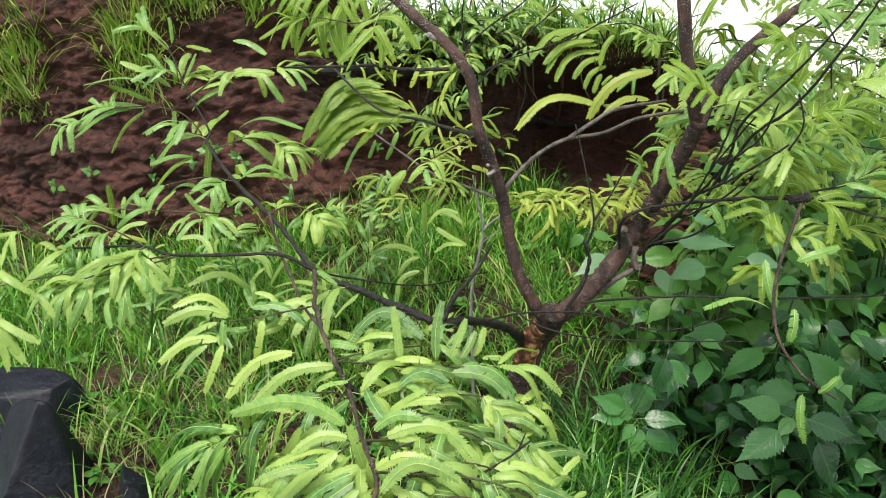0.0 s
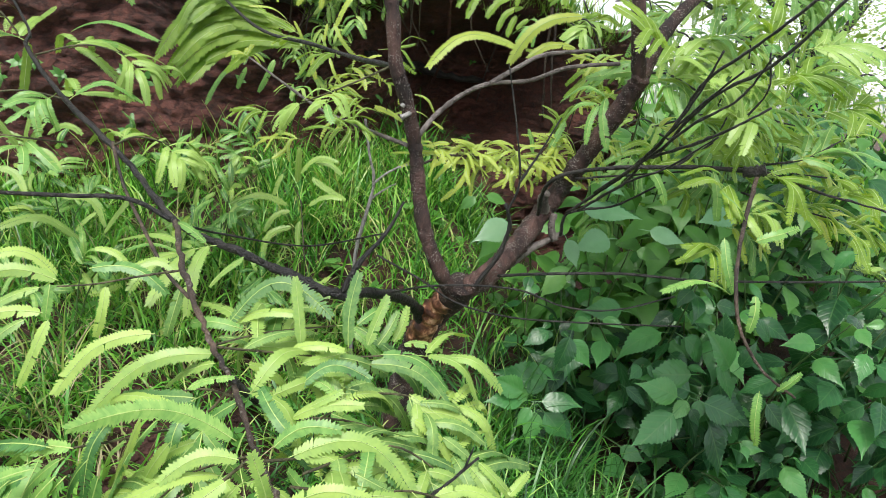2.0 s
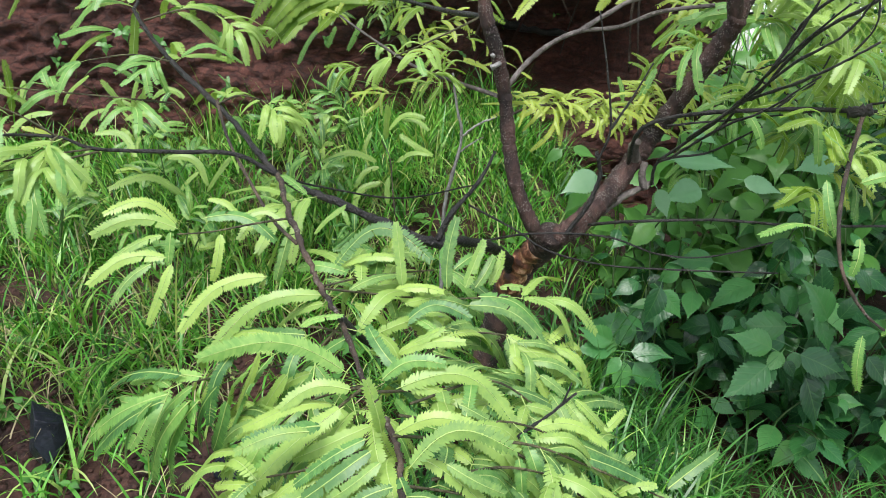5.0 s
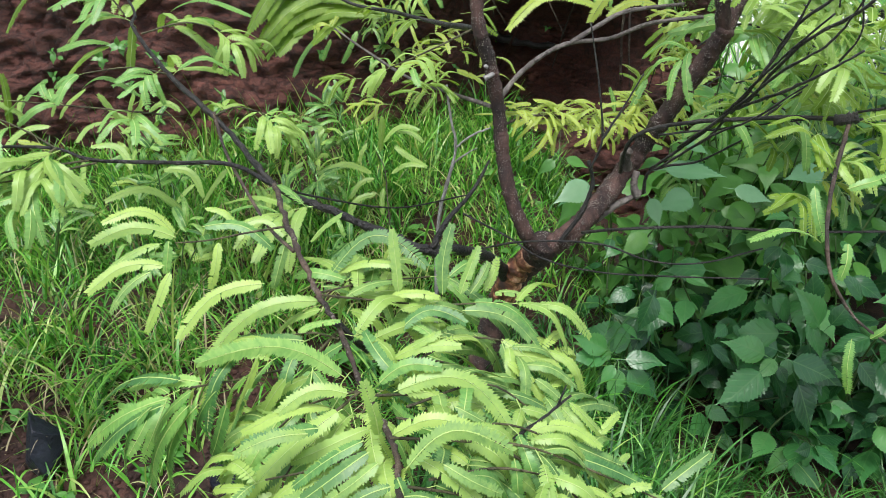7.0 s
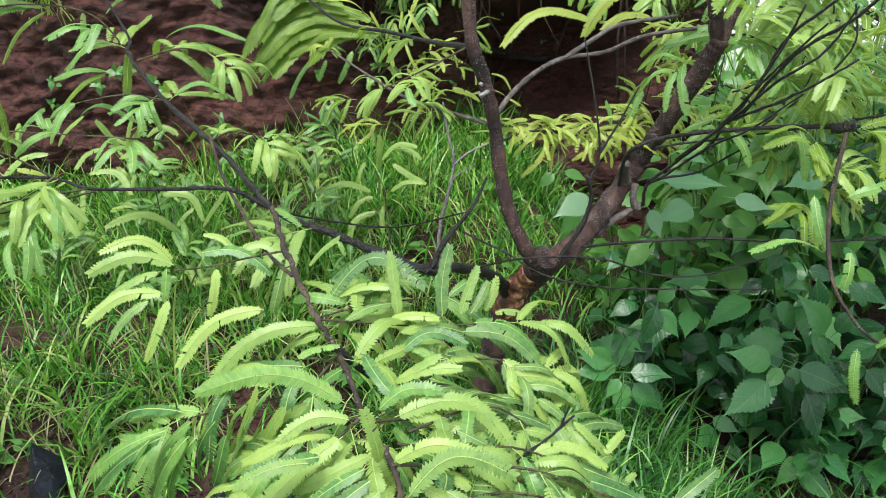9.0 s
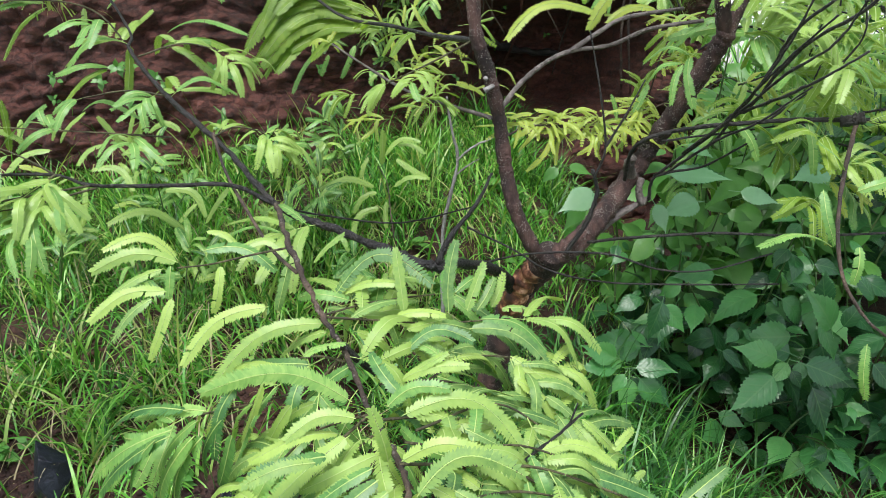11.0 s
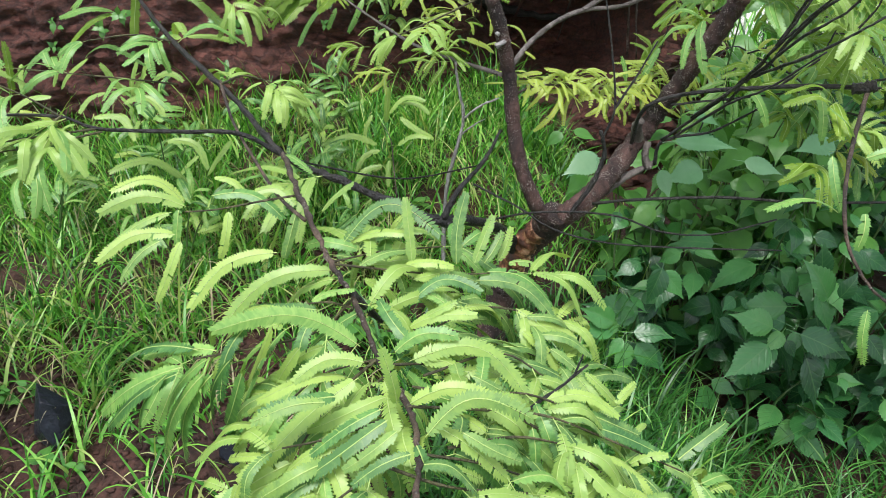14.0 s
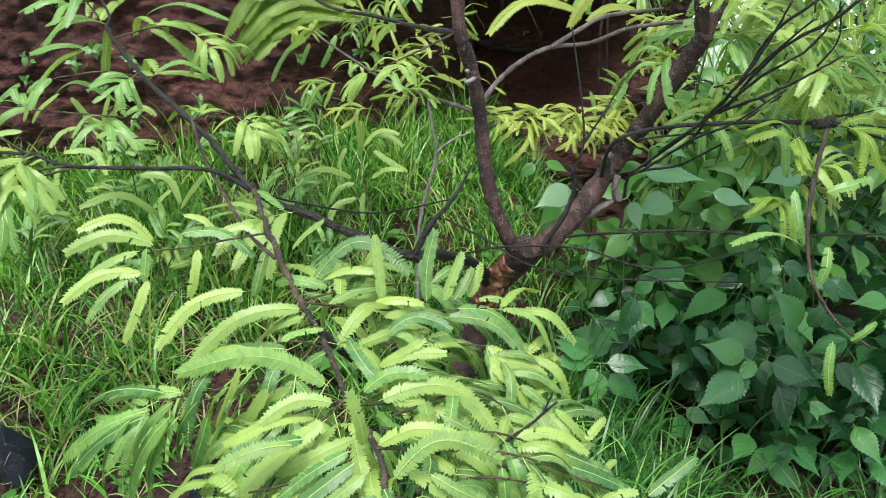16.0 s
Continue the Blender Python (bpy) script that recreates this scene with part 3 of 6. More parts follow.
stem("twig", tree, [(0.363, 1.820, 1.185), (0.381, 1.810, 1.250), (0.363, 1.800, 1.357), (0.338, 1.800, 1.474)], 0.003, 0.0014, dark_bark_mat, 6, 8, 0.2, 19, 0.2)
stem("twig", tree, [(0.381, 1.810, 1.250), (0.420, 1.820, 1.306), (0.467, 1.840, 1.378)], 0.003, 0.0015, dark_bark_mat, 6, 6, 0.15, 20, 0.2)
stem("branch", tree, [(0.409, 1.920, 1.051), (0.449, 1.930, 1.080), (0.497, 1.950, 1.096), (0.540, 1.970, 1.110)], 0.012, 0.006, grey_bark_mat, 9, 6, 0.18, 21, label="grey crooked lower branch")
stem("stub", STEMS[-1], [(0.518, 1.950, 1.099), (0.507, 1.950, 1.127), (0.514, 1.960, 1.157)], 0.0095, 0.008, grey_bark_mat, 8, 5, 0.2, 29, label="pale grey broken stub")
stem("twig", tree, [(0.534, 1.960, 1.107), (0.534, 1.940, 1.158), (0.567, 1.920, 1.176), (0.635, 1.900, 1.192), (0.718, 1.850, 1.253)], 0.004, 0.0022, dark_bark_mat, 6, 7, 0.15, 30, 0.2)
side = stem("branch", tree, [(0.466, 1.930, 1.161), (0.454, 1.860, 1.233), (0.482, 1.820, 1.267), (0.543, 1.770, 1.287), (0.610, 1.720, 1.299), (0.688, 1.660, 1.309), (0.764, 1.600, 1.312)], 0.0045, 0.0042, dark_bark_mat, 8, 9, 0.14, 22, 0.1, label="dark straight side branch ending in a knot")
side_part = STEMS[-1]
stem("knot", side_part, [(0.745, 1.615, 1.309), (0.759, 1.600, 1.312), (0.772, 1.590, 1.317)], 0.009, 0.013, dark_bark_mat, 8, 5, 0.3, 23)
hang = stem("twig", tree, [(0.764, 1.600, 1.310), (0.699, 1.520, 1.235), (0.645, 1.440, 1.157), (0.640, 1.400, 1.084), (0.676, 1.380, 1.022), (0.729, 1.360, 0.981)], 0.0042, 0.002, brown_twig_mat, 7, 7, 0.14, 24, 0.2)

# thin dark twigs that rise to the right
TWIGS = [
    [(0.629, 1.860, 1.246), (0.649, 1.720, 1.375), (0.634, 1.600, 1.463), (0.661, 1.500, 1.526), (0.685, 1.420, 1.583), (0.716, 1.360, 1.643), (0.727, 1.300, 1.688)],
    [(0.650, 1.760, 1.326), (0.660, 1.620, 1.434), (0.695, 1.500, 1.499), (0.725, 1.420, 1.577), (0.747, 1.360, 1.642), (0.752, 1.300, 1.693)],
    [(0.521, 1.900, 1.172), (0.562, 1.780, 1.255), (0.566, 1.660, 1.321), (0.564, 1.560, 1.381), (0.578, 1.500, 1.428), (0.591, 1.420, 1.481)],
    [(0.546, 1.820, 1.230), (0.567, 1.660, 1.316), (0.587, 1.540, 1.392), (0.616, 1.460, 1.441), (0.623, 1.400, 1.504)],
    [(0.566, 1.670, 1.318), (0.597, 1.550, 1.359), (0.627, 1.480, 1.396), (0.660, 1.440, 1.430)],
    [(0.526, 1.850, 1.186), (0.578, 1.740, 1.265), (0.612, 1.660, 1.304), (0.663, 1.580, 1.372)],
    [(0.564, 1.560, 1.381), (0.574, 1.500, 1.454), (0.578, 1.460, 1.510)],
]
FINE_TWIGS = [
    [(0.781, 1.600, 1.312), (0.856, 1.560, 1.286), (0.919, 1.520, 1.271), (1.011, 1.500, 1.250)],
    [(0.787, 1.620, 1.323), (0.853, 1.600, 1.338), (0.905, 1.580, 1.375)],
    [(0.658, 1.700, 1.306), (0.723, 1.660, 1.372), (0.755, 1.600, 1.450), (0.738, 1.580, 1.519)],
    [(0.533, 1.900, 1.247), (0.695, 1.820, 1.276), (0.831, 1.750, 1.301), (0.987, 1.700, 1.293)],
    [(0.834, 1.750, 1.251), (0.884, 1.700, 1.237), (0.989, 1.650, 1.217)],
    [(0.744, 1.700, 1.466), (0.748, 1.690, 1.425), (0.725, 1.680, 1.379)],
    [(0.089, 1.800, 1.633), (0.128, 1.800, 1.680), (0.225, 1.820, 1.745), (0.271, 1.830, 1.787)],
    [(0.092, 1.800, 1.645), (0.089, 1.780, 1.715), (0.101, 1.760, 1.794)],
    [(0.126, 1.810, 1.595), (0.193, 1.850, 1.626), (0.343, 1.900, 1.672), (0.513, 1.950, 1.752)],
    [(0.119, 1.810, 1.570), (0.219, 1.840, 1.662), (0.312, 1.860, 1.741)],
]
fine_lines = [stem("twig", tree, pts, 0.0038 - 0.00012 * i, 0.0017, dark_bark_mat, 6, 8, 0.2, 40 + i, 0.35) for i, pts in enumerate(TWIGS + FINE_TWIGS)]

# thin wet stems that hang straight across
ACROSS = [
    [(0.349, 1.800, 1.056), (0.405, 1.720, 1.083), (0.544, 1.650, 1.104), (0.684, 1.600, 1.106), (0.907, 1.560, 1.116), (1.064, 1.520, 1.131)],
    [(0.113, 1.800, 1.018), (0.213, 1.720, 1.059), (0.355, 1.700, 1.058), (0.452, 1.680, 1.029), (0.546, 1.660, 1.029), (0.657, 1.640, 1.063)],
    [(0.097, 1.780, 1.102), (0.179, 1.720, 1.068), (0.244, 1.700, 1.030), (0.356, 1.690, 1.004), (0.508, 1.670, 0.999), (0.683, 1.650, 0.998)],
    [(-0.267, 1.770, 1.160), (-0.198, 1.850, 1.123), (-0.033, 1.950, 1.077), (0.137, 2.000, 1.096)],
]
for i, pts in enumerate(ACROSS):
    stem("twig", tree, pts, 0.0034 if i < 1 else 0.0024, 0.0018, dark_bark_mat, 6, 8, 0.1, 60 + i, 0.1)

# leafy twigs of the low, front branch
t1 = stem("twig", tree, [(-0.161, 1.360, 1.080), (-0.101, 1.370, 1.069), (-0.001, 1.380, 1.055), (0.109, 1.380, 1.057)], 0.0021, 0.0013, green_twig_mat, 6, 6, 0.12, 70)
t2 = stem("twig", tree, [(-0.067, 1.100, 0.997), (0.004, 1.100, 0.991), (0.095, 1.120, 0.968), (0.176, 1.130, 0.928), (0.287, 1.140, 0.868)], 0.0021, 0.0013, green_twig_mat, 6, 6, 0.12, 71)
t3 = stem("twig", tree, [(-0.132, 1.300, 1.049), (-0.179, 1.300, 1.004), (-0.260, 1.320, 0.973), (-0.357, 1.330, 0.952)], 0.0021, 0.0013, green_twig_mat, 6, 6, 0.12, 72)
stem("twig", tree, [(-0.213, 1.500, 1.148), (-0.279, 1.500, 1.137), (-0.341, 1.500, 1.125), (-0.393, 1.500, 1.121)], 0.0021, 0.0013, green_twig_mat, 6, 6, 0.12, 73)
stem("twig", tree, [(0.170, 1.200, 0.992), (0.129, 1.180, 0.972), (0.071, 1.140, 0.957)], 0.0016, 0.0026, dark_bark_mat, 6, 6, 0.15, 74, 0.3)
stem("twig", tree, [(0.149, 1.190, 0.980), (0.163, 1.200, 1.007)], 0.0018, 0.001, dark_bark_mat, 5, 4, 0.12, 75)
t6 = stem("twig", tree, [(-0.093, 1.190, 1.005), (-0.013, 1.220, 0.988), (0.083, 1.250, 0.953)], 0.0021, 0.0013, green_twig_mat, 6, 6, 0.12, 76)
t7 = stem("twig", tree, [(-0.100, 1.200, 1.008), (-0.154, 1.160, 0.977), (-0.192, 1.120, 0.935)], 0.0021, 0.0013, green_twig_mat, 6, 6, 0.12, 77)

# single fronds: where each starts and ends, and how much it bows
NEAR = [
    ((-0.393, 1.509, 1.127), (-0.508, 1.475, 1.128), 2), ((-0.411, 1.494, 1.122), (-0.511, 1.461, 1.061), 1), ((-0.395, 1.442, 1.101), (-0.497, 1.412, 1.072), 2),
    ((-0.413, 1.428, 1.096), (-0.468, 1.408, 1.043), 1), ((-0.402, 1.500, 1.124), (-0.407, 1.488, 1.078), 0), ((-0.384, 1.428, 1.096), (-0.419, 1.405, 1.012), 1),
    ((-0.326, 1.497, 1.122), (-0.339, 1.480, 1.054), 1), ((-0.222, 1.497, 1.121), (-0.241, 1.480, 1.054), 0), ((-0.243, 1.403, 1.084), (-0.362, 1.366, 1.017), 2),
    ((-0.360, 1.543, 1.136), (-0.247, 1.513, 1.109), 2), ((-0.299, 1.551, 1.138), (-0.230, 1.534, 1.125), 3), ((-0.366, 1.599, 1.154), (-0.315, 1.584, 1.128), 2),
]
NEAR_B = [
    ((-0.397, 1.521, 1.130), (-0.494, 1.492, 1.157), 3), ((-0.159, 1.364, 1.069), (-0.310, 1.322, 1.005), 2), ((-0.121, 1.212, 1.020), (-0.288, 1.169, 1.064), 2),
    ((-0.149, 1.422, 1.089), (-0.007, 1.387, 1.114), 4), ((-0.137, 1.428, 1.091), (-0.052, 1.408, 1.109), 1), ((-0.103, 1.403, 1.081), (-0.054, 1.379, 0.998), 2),
    ((-0.062, 1.370, 1.069), (0.007, 1.353, 1.077), 1), ((-0.053, 1.298, 1.043), (0.038, 1.276, 1.067), 3), ((-0.058, 1.250, 1.028), (0.025, 1.230, 1.052), 1),
    ((-0.183, 1.500, 1.121), (-0.135, 1.484, 1.168), 0), ((0.044, 1.352, 1.055), (0.156, 1.322, 1.002), 2), ((0.103, 1.417, 1.058), (0.154, 1.405, 1.054), 1),
]
NEAR_C = [
    ((0.064, 1.379, 1.058), (0.156, 1.355, 1.015), 2), ((0.100, 1.329, 1.019), (0.197, 1.302, 0.956), 1), ((0.099, 1.324, 1.017), (0.131, 1.303, 0.931), 1),
    ((-0.051, 1.256, 1.029), (0.000, 1.242, 1.065), 1), ((-0.017, 1.300, 1.043), (0.006, 1.291, 1.012), 0), ((-0.187, 1.300, 1.048), (-0.132, 1.287, 1.068), 1),
]
for i, (base, tip, bow) in enumerate(NEAR + NEAR_B + NEAR_C):
    frond(tree, base, tip, bow, -0.1, sort=(ARCH_GREEN if i % 5 == 4 else ARCH) if bow > 1 else GREEN if i % 5 == 4 else FRONDS)
UPRIGHT = [
    ((0.018, 1.380, 1.070), (0.031, 1.400, 1.170), 0), ((0.046, 1.387, 1.069), (0.073, 1.407, 1.134), 0), ((0.062, 1.396, 1.066), (0.090, 1.416, 1.106), 0),
    ((0.087, 1.415, 1.063), (0.108, 1.435, 1.107), 0), ((-0.047, 1.380, 1.072), (-0.056, 1.400, 1.163), 0), ((0.298, 1.180, 0.859), (0.367, 1.200, 0.899), 0),
    ((0.221, 1.223, 0.922), (0.252, 1.243, 0.940), 0), ((0.233, 1.180, 0.897), (0.256, 1.201, 0.901), 0),
]
for i, (base, tip, bow) in enumerate(UPRIGHT):
    frond(tree, base, tip, bow, 0.0, sort=FRONDS)
HANGING = [
    ((-0.315, 1.201, 1.025), (-0.452, 1.249, 0.955), 2), ((-0.326, 1.163, 1.022), (-0.442, 1.213, 0.938), 1), ((-0.326, 1.150, 1.021), (-0.432, 1.200, 0.925), 1),
    ((-0.339, 1.143, 1.022), (-0.396, 1.196, 0.906), 1), ((-0.301, 1.183, 1.022), (-0.371, 1.236, 0.925), 1), ((-0.298, 1.150, 1.020), (-0.367, 1.200, 0.884), 1),
    ((-0.288, 1.150, 1.020), (-0.344, 1.200, 0.874), 1), ((-0.275, 1.183, 1.020), (-0.315, 1.236, 0.910), 1), ((-0.256, 1.150, 1.018), (-0.290, 1.204, 0.921), 0),
    ((-0.233, 1.250, 1.034), (-0.278, 1.303, 0.922), 0), ((-0.194, 1.212, 1.022), (-0.250, 1.264, 0.912), 1), ((-0.242, 1.212, 1.024), (-0.281, 1.267, 0.950), 1),
]
HANGING_B = [
    ((-0.295, 1.201, 1.024), (-0.396, 1.253, 0.995), 1),
]
# the hanging cluster's shade is put into the colour: mostly the deeper green
for i, (base, tip, bow) in enumerate(HANGING + HANGING_B):
    frond(tree, base, tip, bow, 0.1, sort=FRONDS if i in (9, 10) else GREEN)
LOW = [
    ((-0.122, 1.143, 1.012), (-0.251, 1.111, 0.900), 1), ((-0.116, 1.179, 1.014), (-0.197, 1.164, 1.001), 2), ((-0.158, 1.090, 1.011), (-0.233, 1.075, 0.999), 1),
    ((-0.096, 1.080, 1.006), (-0.175, 1.063, 0.962), 1), ((-0.090, 1.060, 1.004), (-0.181, 1.040, 0.947), 1), ((-0.081, 1.040, 1.002), (-0.135, 1.028, 0.967), 1),
    ((-0.068, 1.000, 1.000), (-0.125, 0.989, 0.976), 1), ((-0.061, 1.183, 1.012), (0.084, 1.155, 0.972), 3), ((-0.078, 1.201, 1.016), (-0.005, 1.187, 1.043), 2),
    ((-0.044, 1.183, 1.011), (0.009, 1.173, 0.993), 2), ((-0.065, 1.090, 1.006), (0.029, 1.073, 1.017), 2), ((-0.052, 1.030, 1.000), (0.054, 1.010, 1.030), 3),
]
LOW_B = [
    ((-0.039, 1.050, 1.001), (0.037, 1.033, 0.943), 1), ((-0.062, 1.015, 1.000), (-0.053, 1.007, 0.954), 1), ((-0.093, 1.137, 1.011), (-0.064, 1.125, 0.949), 1),
    ((-0.080, 1.090, 1.007), (-0.095, 1.079, 1.075), 1), ((0.108, 1.165, 0.963), (0.196, 1.149, 0.948), 2), ((0.132, 1.170, 0.952), (0.227, 1.152, 0.917), 1),
    ((0.147, 1.152, 0.937), (0.260, 1.132, 0.895), 1), ((0.187, 1.263, 0.949), (0.237, 1.251, 0.899), 1), ((0.125, 1.140, 0.945), (0.133, 1.126, 0.861), 1),
    ((0.146, 1.135, 0.932), (0.156, 1.124, 0.862), 0), ((0.164, 1.132, 0.920), (0.187, 1.122, 0.861), 1), ((0.078, 1.102, 0.963), (0.082, 1.091, 0.892), 1),
]
LOW_C = [
    ((0.098, 1.115, 0.954), (0.099, 1.104, 0.889), 0), ((0.185, 1.115, 0.902), (0.209, 1.109, 0.869), 0), ((0.212, 1.128, 0.891), (0.252, 1.121, 0.906), 1),
    ((0.269, 1.158, 0.867), (0.311, 1.150, 0.844), 1), ((0.051, 1.175, 0.992), (0.091, 1.165, 0.954), 1), ((0.101, 1.290, 1.001), (0.158, 1.275, 0.936), 1),
    ((0.141, 1.282, 0.977), (0.190, 1.271, 0.936), 1), ((0.013, 1.150, 1.007), (0.053, 1.142, 0.987), 1), ((-0.012, 1.040, 0.998), (0.048, 1.028, 0.968), 1),
    ((-0.146, 1.100, 1.012), (-0.225, 1.085, 1.003), 1),
]
for i, (base, tip, bow) in enumerate(LOW + LOW_B + LOW_C):
    frond(tree, base, tip, bow, 0.0, sort=(ARCH_GREEN if i % 5 == 3 else ARCH) if bow > 1 else GREEN if i % 5 == 3 else FRONDS)
MIDDLE = [
    ((-1.038, 2.668, 1.171), (-1.154, 2.625, 1.116), 2), ((-1.037, 2.640, 1.105), (-1.107, 2.612, 1.134), 1), ((-1.051, 2.630, 1.081), (-0.960, 2.596, 1.012), 1),
    ((-0.941, 2.628, 1.077), (-0.953, 2.591, 0.953), 0), ((-0.926, 2.643, 1.113), (-0.798, 2.603, 1.056), 3), ((-0.838, 2.660, 1.153), (-0.711, 2.623, 1.126), 3),
    ((-0.886, 2.673, 1.184), (-0.958, 2.645, 1.130), 2), ((-0.830, 2.670, 1.176), (-0.879, 2.635, 1.268), 0), ((-0.813, 2.670, 1.176), (-0.778, 2.640, 1.278), 0),
    ((-0.790, 2.673, 1.184), (-0.742, 2.637, 1.302), 0), ((-1.038, 2.680, 1.199), (-0.992, 2.651, 1.291), 0), ((-0.714, 2.616, 1.048), (-0.588, 2.574, 0.976), 3),
]
MIDDLE_B = [
    ((-0.565, 2.462, 0.978), (-0.489, 2.428, 1.080), 0), ((-0.605, 2.398, 0.964), (-0.786, 2.336, 1.014), 3), ((-0.598, 2.398, 0.964), (-0.677, 2.363, 1.041), 1),
    ((-1.125, 2.700, 1.263), (-1.126, 2.677, 1.190), 0), ((-0.758, 2.685, 1.213), (-0.659, 2.658, 1.223), 3), ((-1.014, 2.677, 1.192), (-0.922, 2.644, 1.281), 1),
    ((-0.972, 2.636, 1.095), (-1.009, 2.622, 1.080), 1), ((-0.615, 2.600, 1.009), (-0.664, 2.580, 0.961), 1),
]
for i, (base, tip, bow) in enumerate(MIDDLE + MIDDLE_B):
    frond(tree, base, tip, bow, 0.0, sort=YELLOW if i == 1 else ARCH if bow > 1 else FRONDS)
OVERGRASS = [
    ((-0.359, 2.602, 1.011), (-0.337, 2.583, 1.082), 0), ((-0.333, 2.615, 1.044), (-0.295, 2.604, 1.072), 0), ((-0.237, 2.670, 1.178), (-0.252, 2.643, 1.089), 0),
    ((-0.080, 2.613, 1.038), (-0.251, 2.563, 1.013), 3), ((-0.076, 2.608, 1.025), (-0.148, 2.583, 0.970), 2), ((-0.069, 2.540, 0.991), (-0.152, 2.506, 0.901), 3),
    ((-0.048, 2.580, 1.000), (-0.053, 2.558, 0.926), 0), ((-0.058, 2.640, 1.104), (-0.052, 2.610, 1.209), 0), ((-0.049, 2.650, 1.128), (0.058, 2.617, 1.174), 3),
    ((-0.005, 2.664, 1.162), (0.072, 2.641, 1.136), 2), ((-0.100, 2.650, 1.128), (-0.124, 2.632, 1.070), 1), ((-0.024, 2.613, 1.038), (0.071, 2.586, 1.068), 2),
]
OVERGRASS_B = [
    ((-0.015, 2.647, 1.121), (0.083, 2.614, 1.062), 0), ((-0.230, 2.667, 1.170), (-0.264, 2.649, 1.116), 1), ((-0.433, 2.687, 1.218), (-0.500, 2.663, 1.169), 1),
    ((-0.383, 2.684, 1.210), (-0.333, 2.659, 1.145), 1),
]
for i, (base, tip, bow) in enumerate(OVERGRASS + OVERGRASS_B):
    frond(tree, base, tip, bow, 0.0, sort=ARCH if bow > 1 else FRONDS)
UPPER = [
    ((-0.734, 2.220, 1.612), (-0.849, 2.178, 1.682), 1), ((-0.759, 2.220, 1.597), (-0.951, 2.161, 1.626), 2), ((-0.796, 2.220, 1.575), (-0.892, 2.187, 1.622), 1),
    ((-0.814, 2.220, 1.558), (-1.024, 2.157, 1.540), 1), ((-0.831, 2.220, 1.564), (-0.998, 2.167, 1.486), 1), ((-0.814, 2.220, 1.551), (-0.907, 2.180, 1.440), 1),
    ((-0.733, 2.220, 1.548), (-0.733, 2.205, 1.490), 0), ((-0.708, 2.220, 1.604), (-0.649, 2.191, 1.695), 0), ((-0.724, 2.220, 1.619), (-0.716, 2.208, 1.662), 0),
    ((-0.731, 2.220, 1.716), (-0.779, 2.195, 1.779), 1), ((-0.721, 2.220, 1.732), (-0.715, 2.202, 1.796), 0), ((-0.681, 2.220, 1.723), (-0.611, 2.202, 1.706), 1),
]
UPPER_B = [
    ((-0.695, 2.220, 1.579), (-0.564, 2.186, 1.622), 1), ((-0.682, 2.220, 1.545), (-0.583, 2.191, 1.605), 1), ((-0.639, 2.220, 1.463), (-0.648, 2.189, 1.348), 0),
    ((-0.655, 2.220, 1.471), (-0.740, 2.196, 1.458), 2), ((-0.695, 2.220, 1.415), (-0.802, 2.189, 1.401), 2), ((-0.696, 2.220, 1.411), (-0.792, 2.186, 1.338), 2),
    ((-0.619, 2.220, 1.511), (-0.579, 2.208, 1.539), 0), ((-0.552, 2.220, 1.491), (-0.363, 2.172, 1.485), 2), ((-0.530, 2.220, 1.467), (-0.381, 2.182, 1.437), 2),
    ((-0.547, 2.220, 1.459), (-0.436, 2.185, 1.382), 2), ((-0.473, 2.220, 1.643), (-0.416, 2.194, 1.560), 1), ((-0.489, 2.220, 1.643), (-0.465, 2.201, 1.578), 1),
]
UPPER_C = [
    ((-0.529, 2.220, 1.660), (-0.585, 2.199, 1.606), 1), ((-0.548, 2.220, 1.733), (-0.455, 2.194, 1.692), 1), ((-0.948, 2.220, 1.223), (-0.936, 2.190, 1.342), 0),
    ((-0.998, 2.220, 1.234), (-1.075, 2.197, 1.247), 1), ((-0.919, 2.220, 1.256), (-0.842, 2.196, 1.330), 1), ((-0.957, 2.220, 1.290), (-1.020, 2.193, 1.213), 1),
    ((-0.904, 2.220, 1.239), (-1.068, 2.171, 1.268), 2), ((-0.772, 2.220, 1.309), (-0.629, 2.186, 1.299), 3),
]
for i, (base, tip, bow) in enumerate(UPPER + UPPER_B + UPPER_C):
    frond(tree, base, tip, bow, 0.0, sort=(FRONDS, GREEN, MATURE)[i % 3])
EDGE = [
    ((-0.945, 1.620, 1.122), (-0.887, 1.595, 1.036), 1), ((-0.946, 1.620, 1.116), (-0.835, 1.592, 1.063), 1), ((-0.932, 1.620, 1.126), (-0.908, 1.589, 1.004), 0),
    ((-0.955, 1.620, 1.097), (-0.876, 1.594, 1.021), 1), ((-0.868, 1.620, 1.188), (-0.779, 1.600, 1.226), 1), ((-0.847, 1.620, 1.163), (-0.802, 1.604, 1.116), 1),
    ((-0.925, 1.620, 1.215), (-0.833, 1.596, 1.168), 2),
]
for i, (base, tip, bow) in enumerate(EDGE):
    frond(tree, base, tip, bow, 0.0, sort=FRONDS)
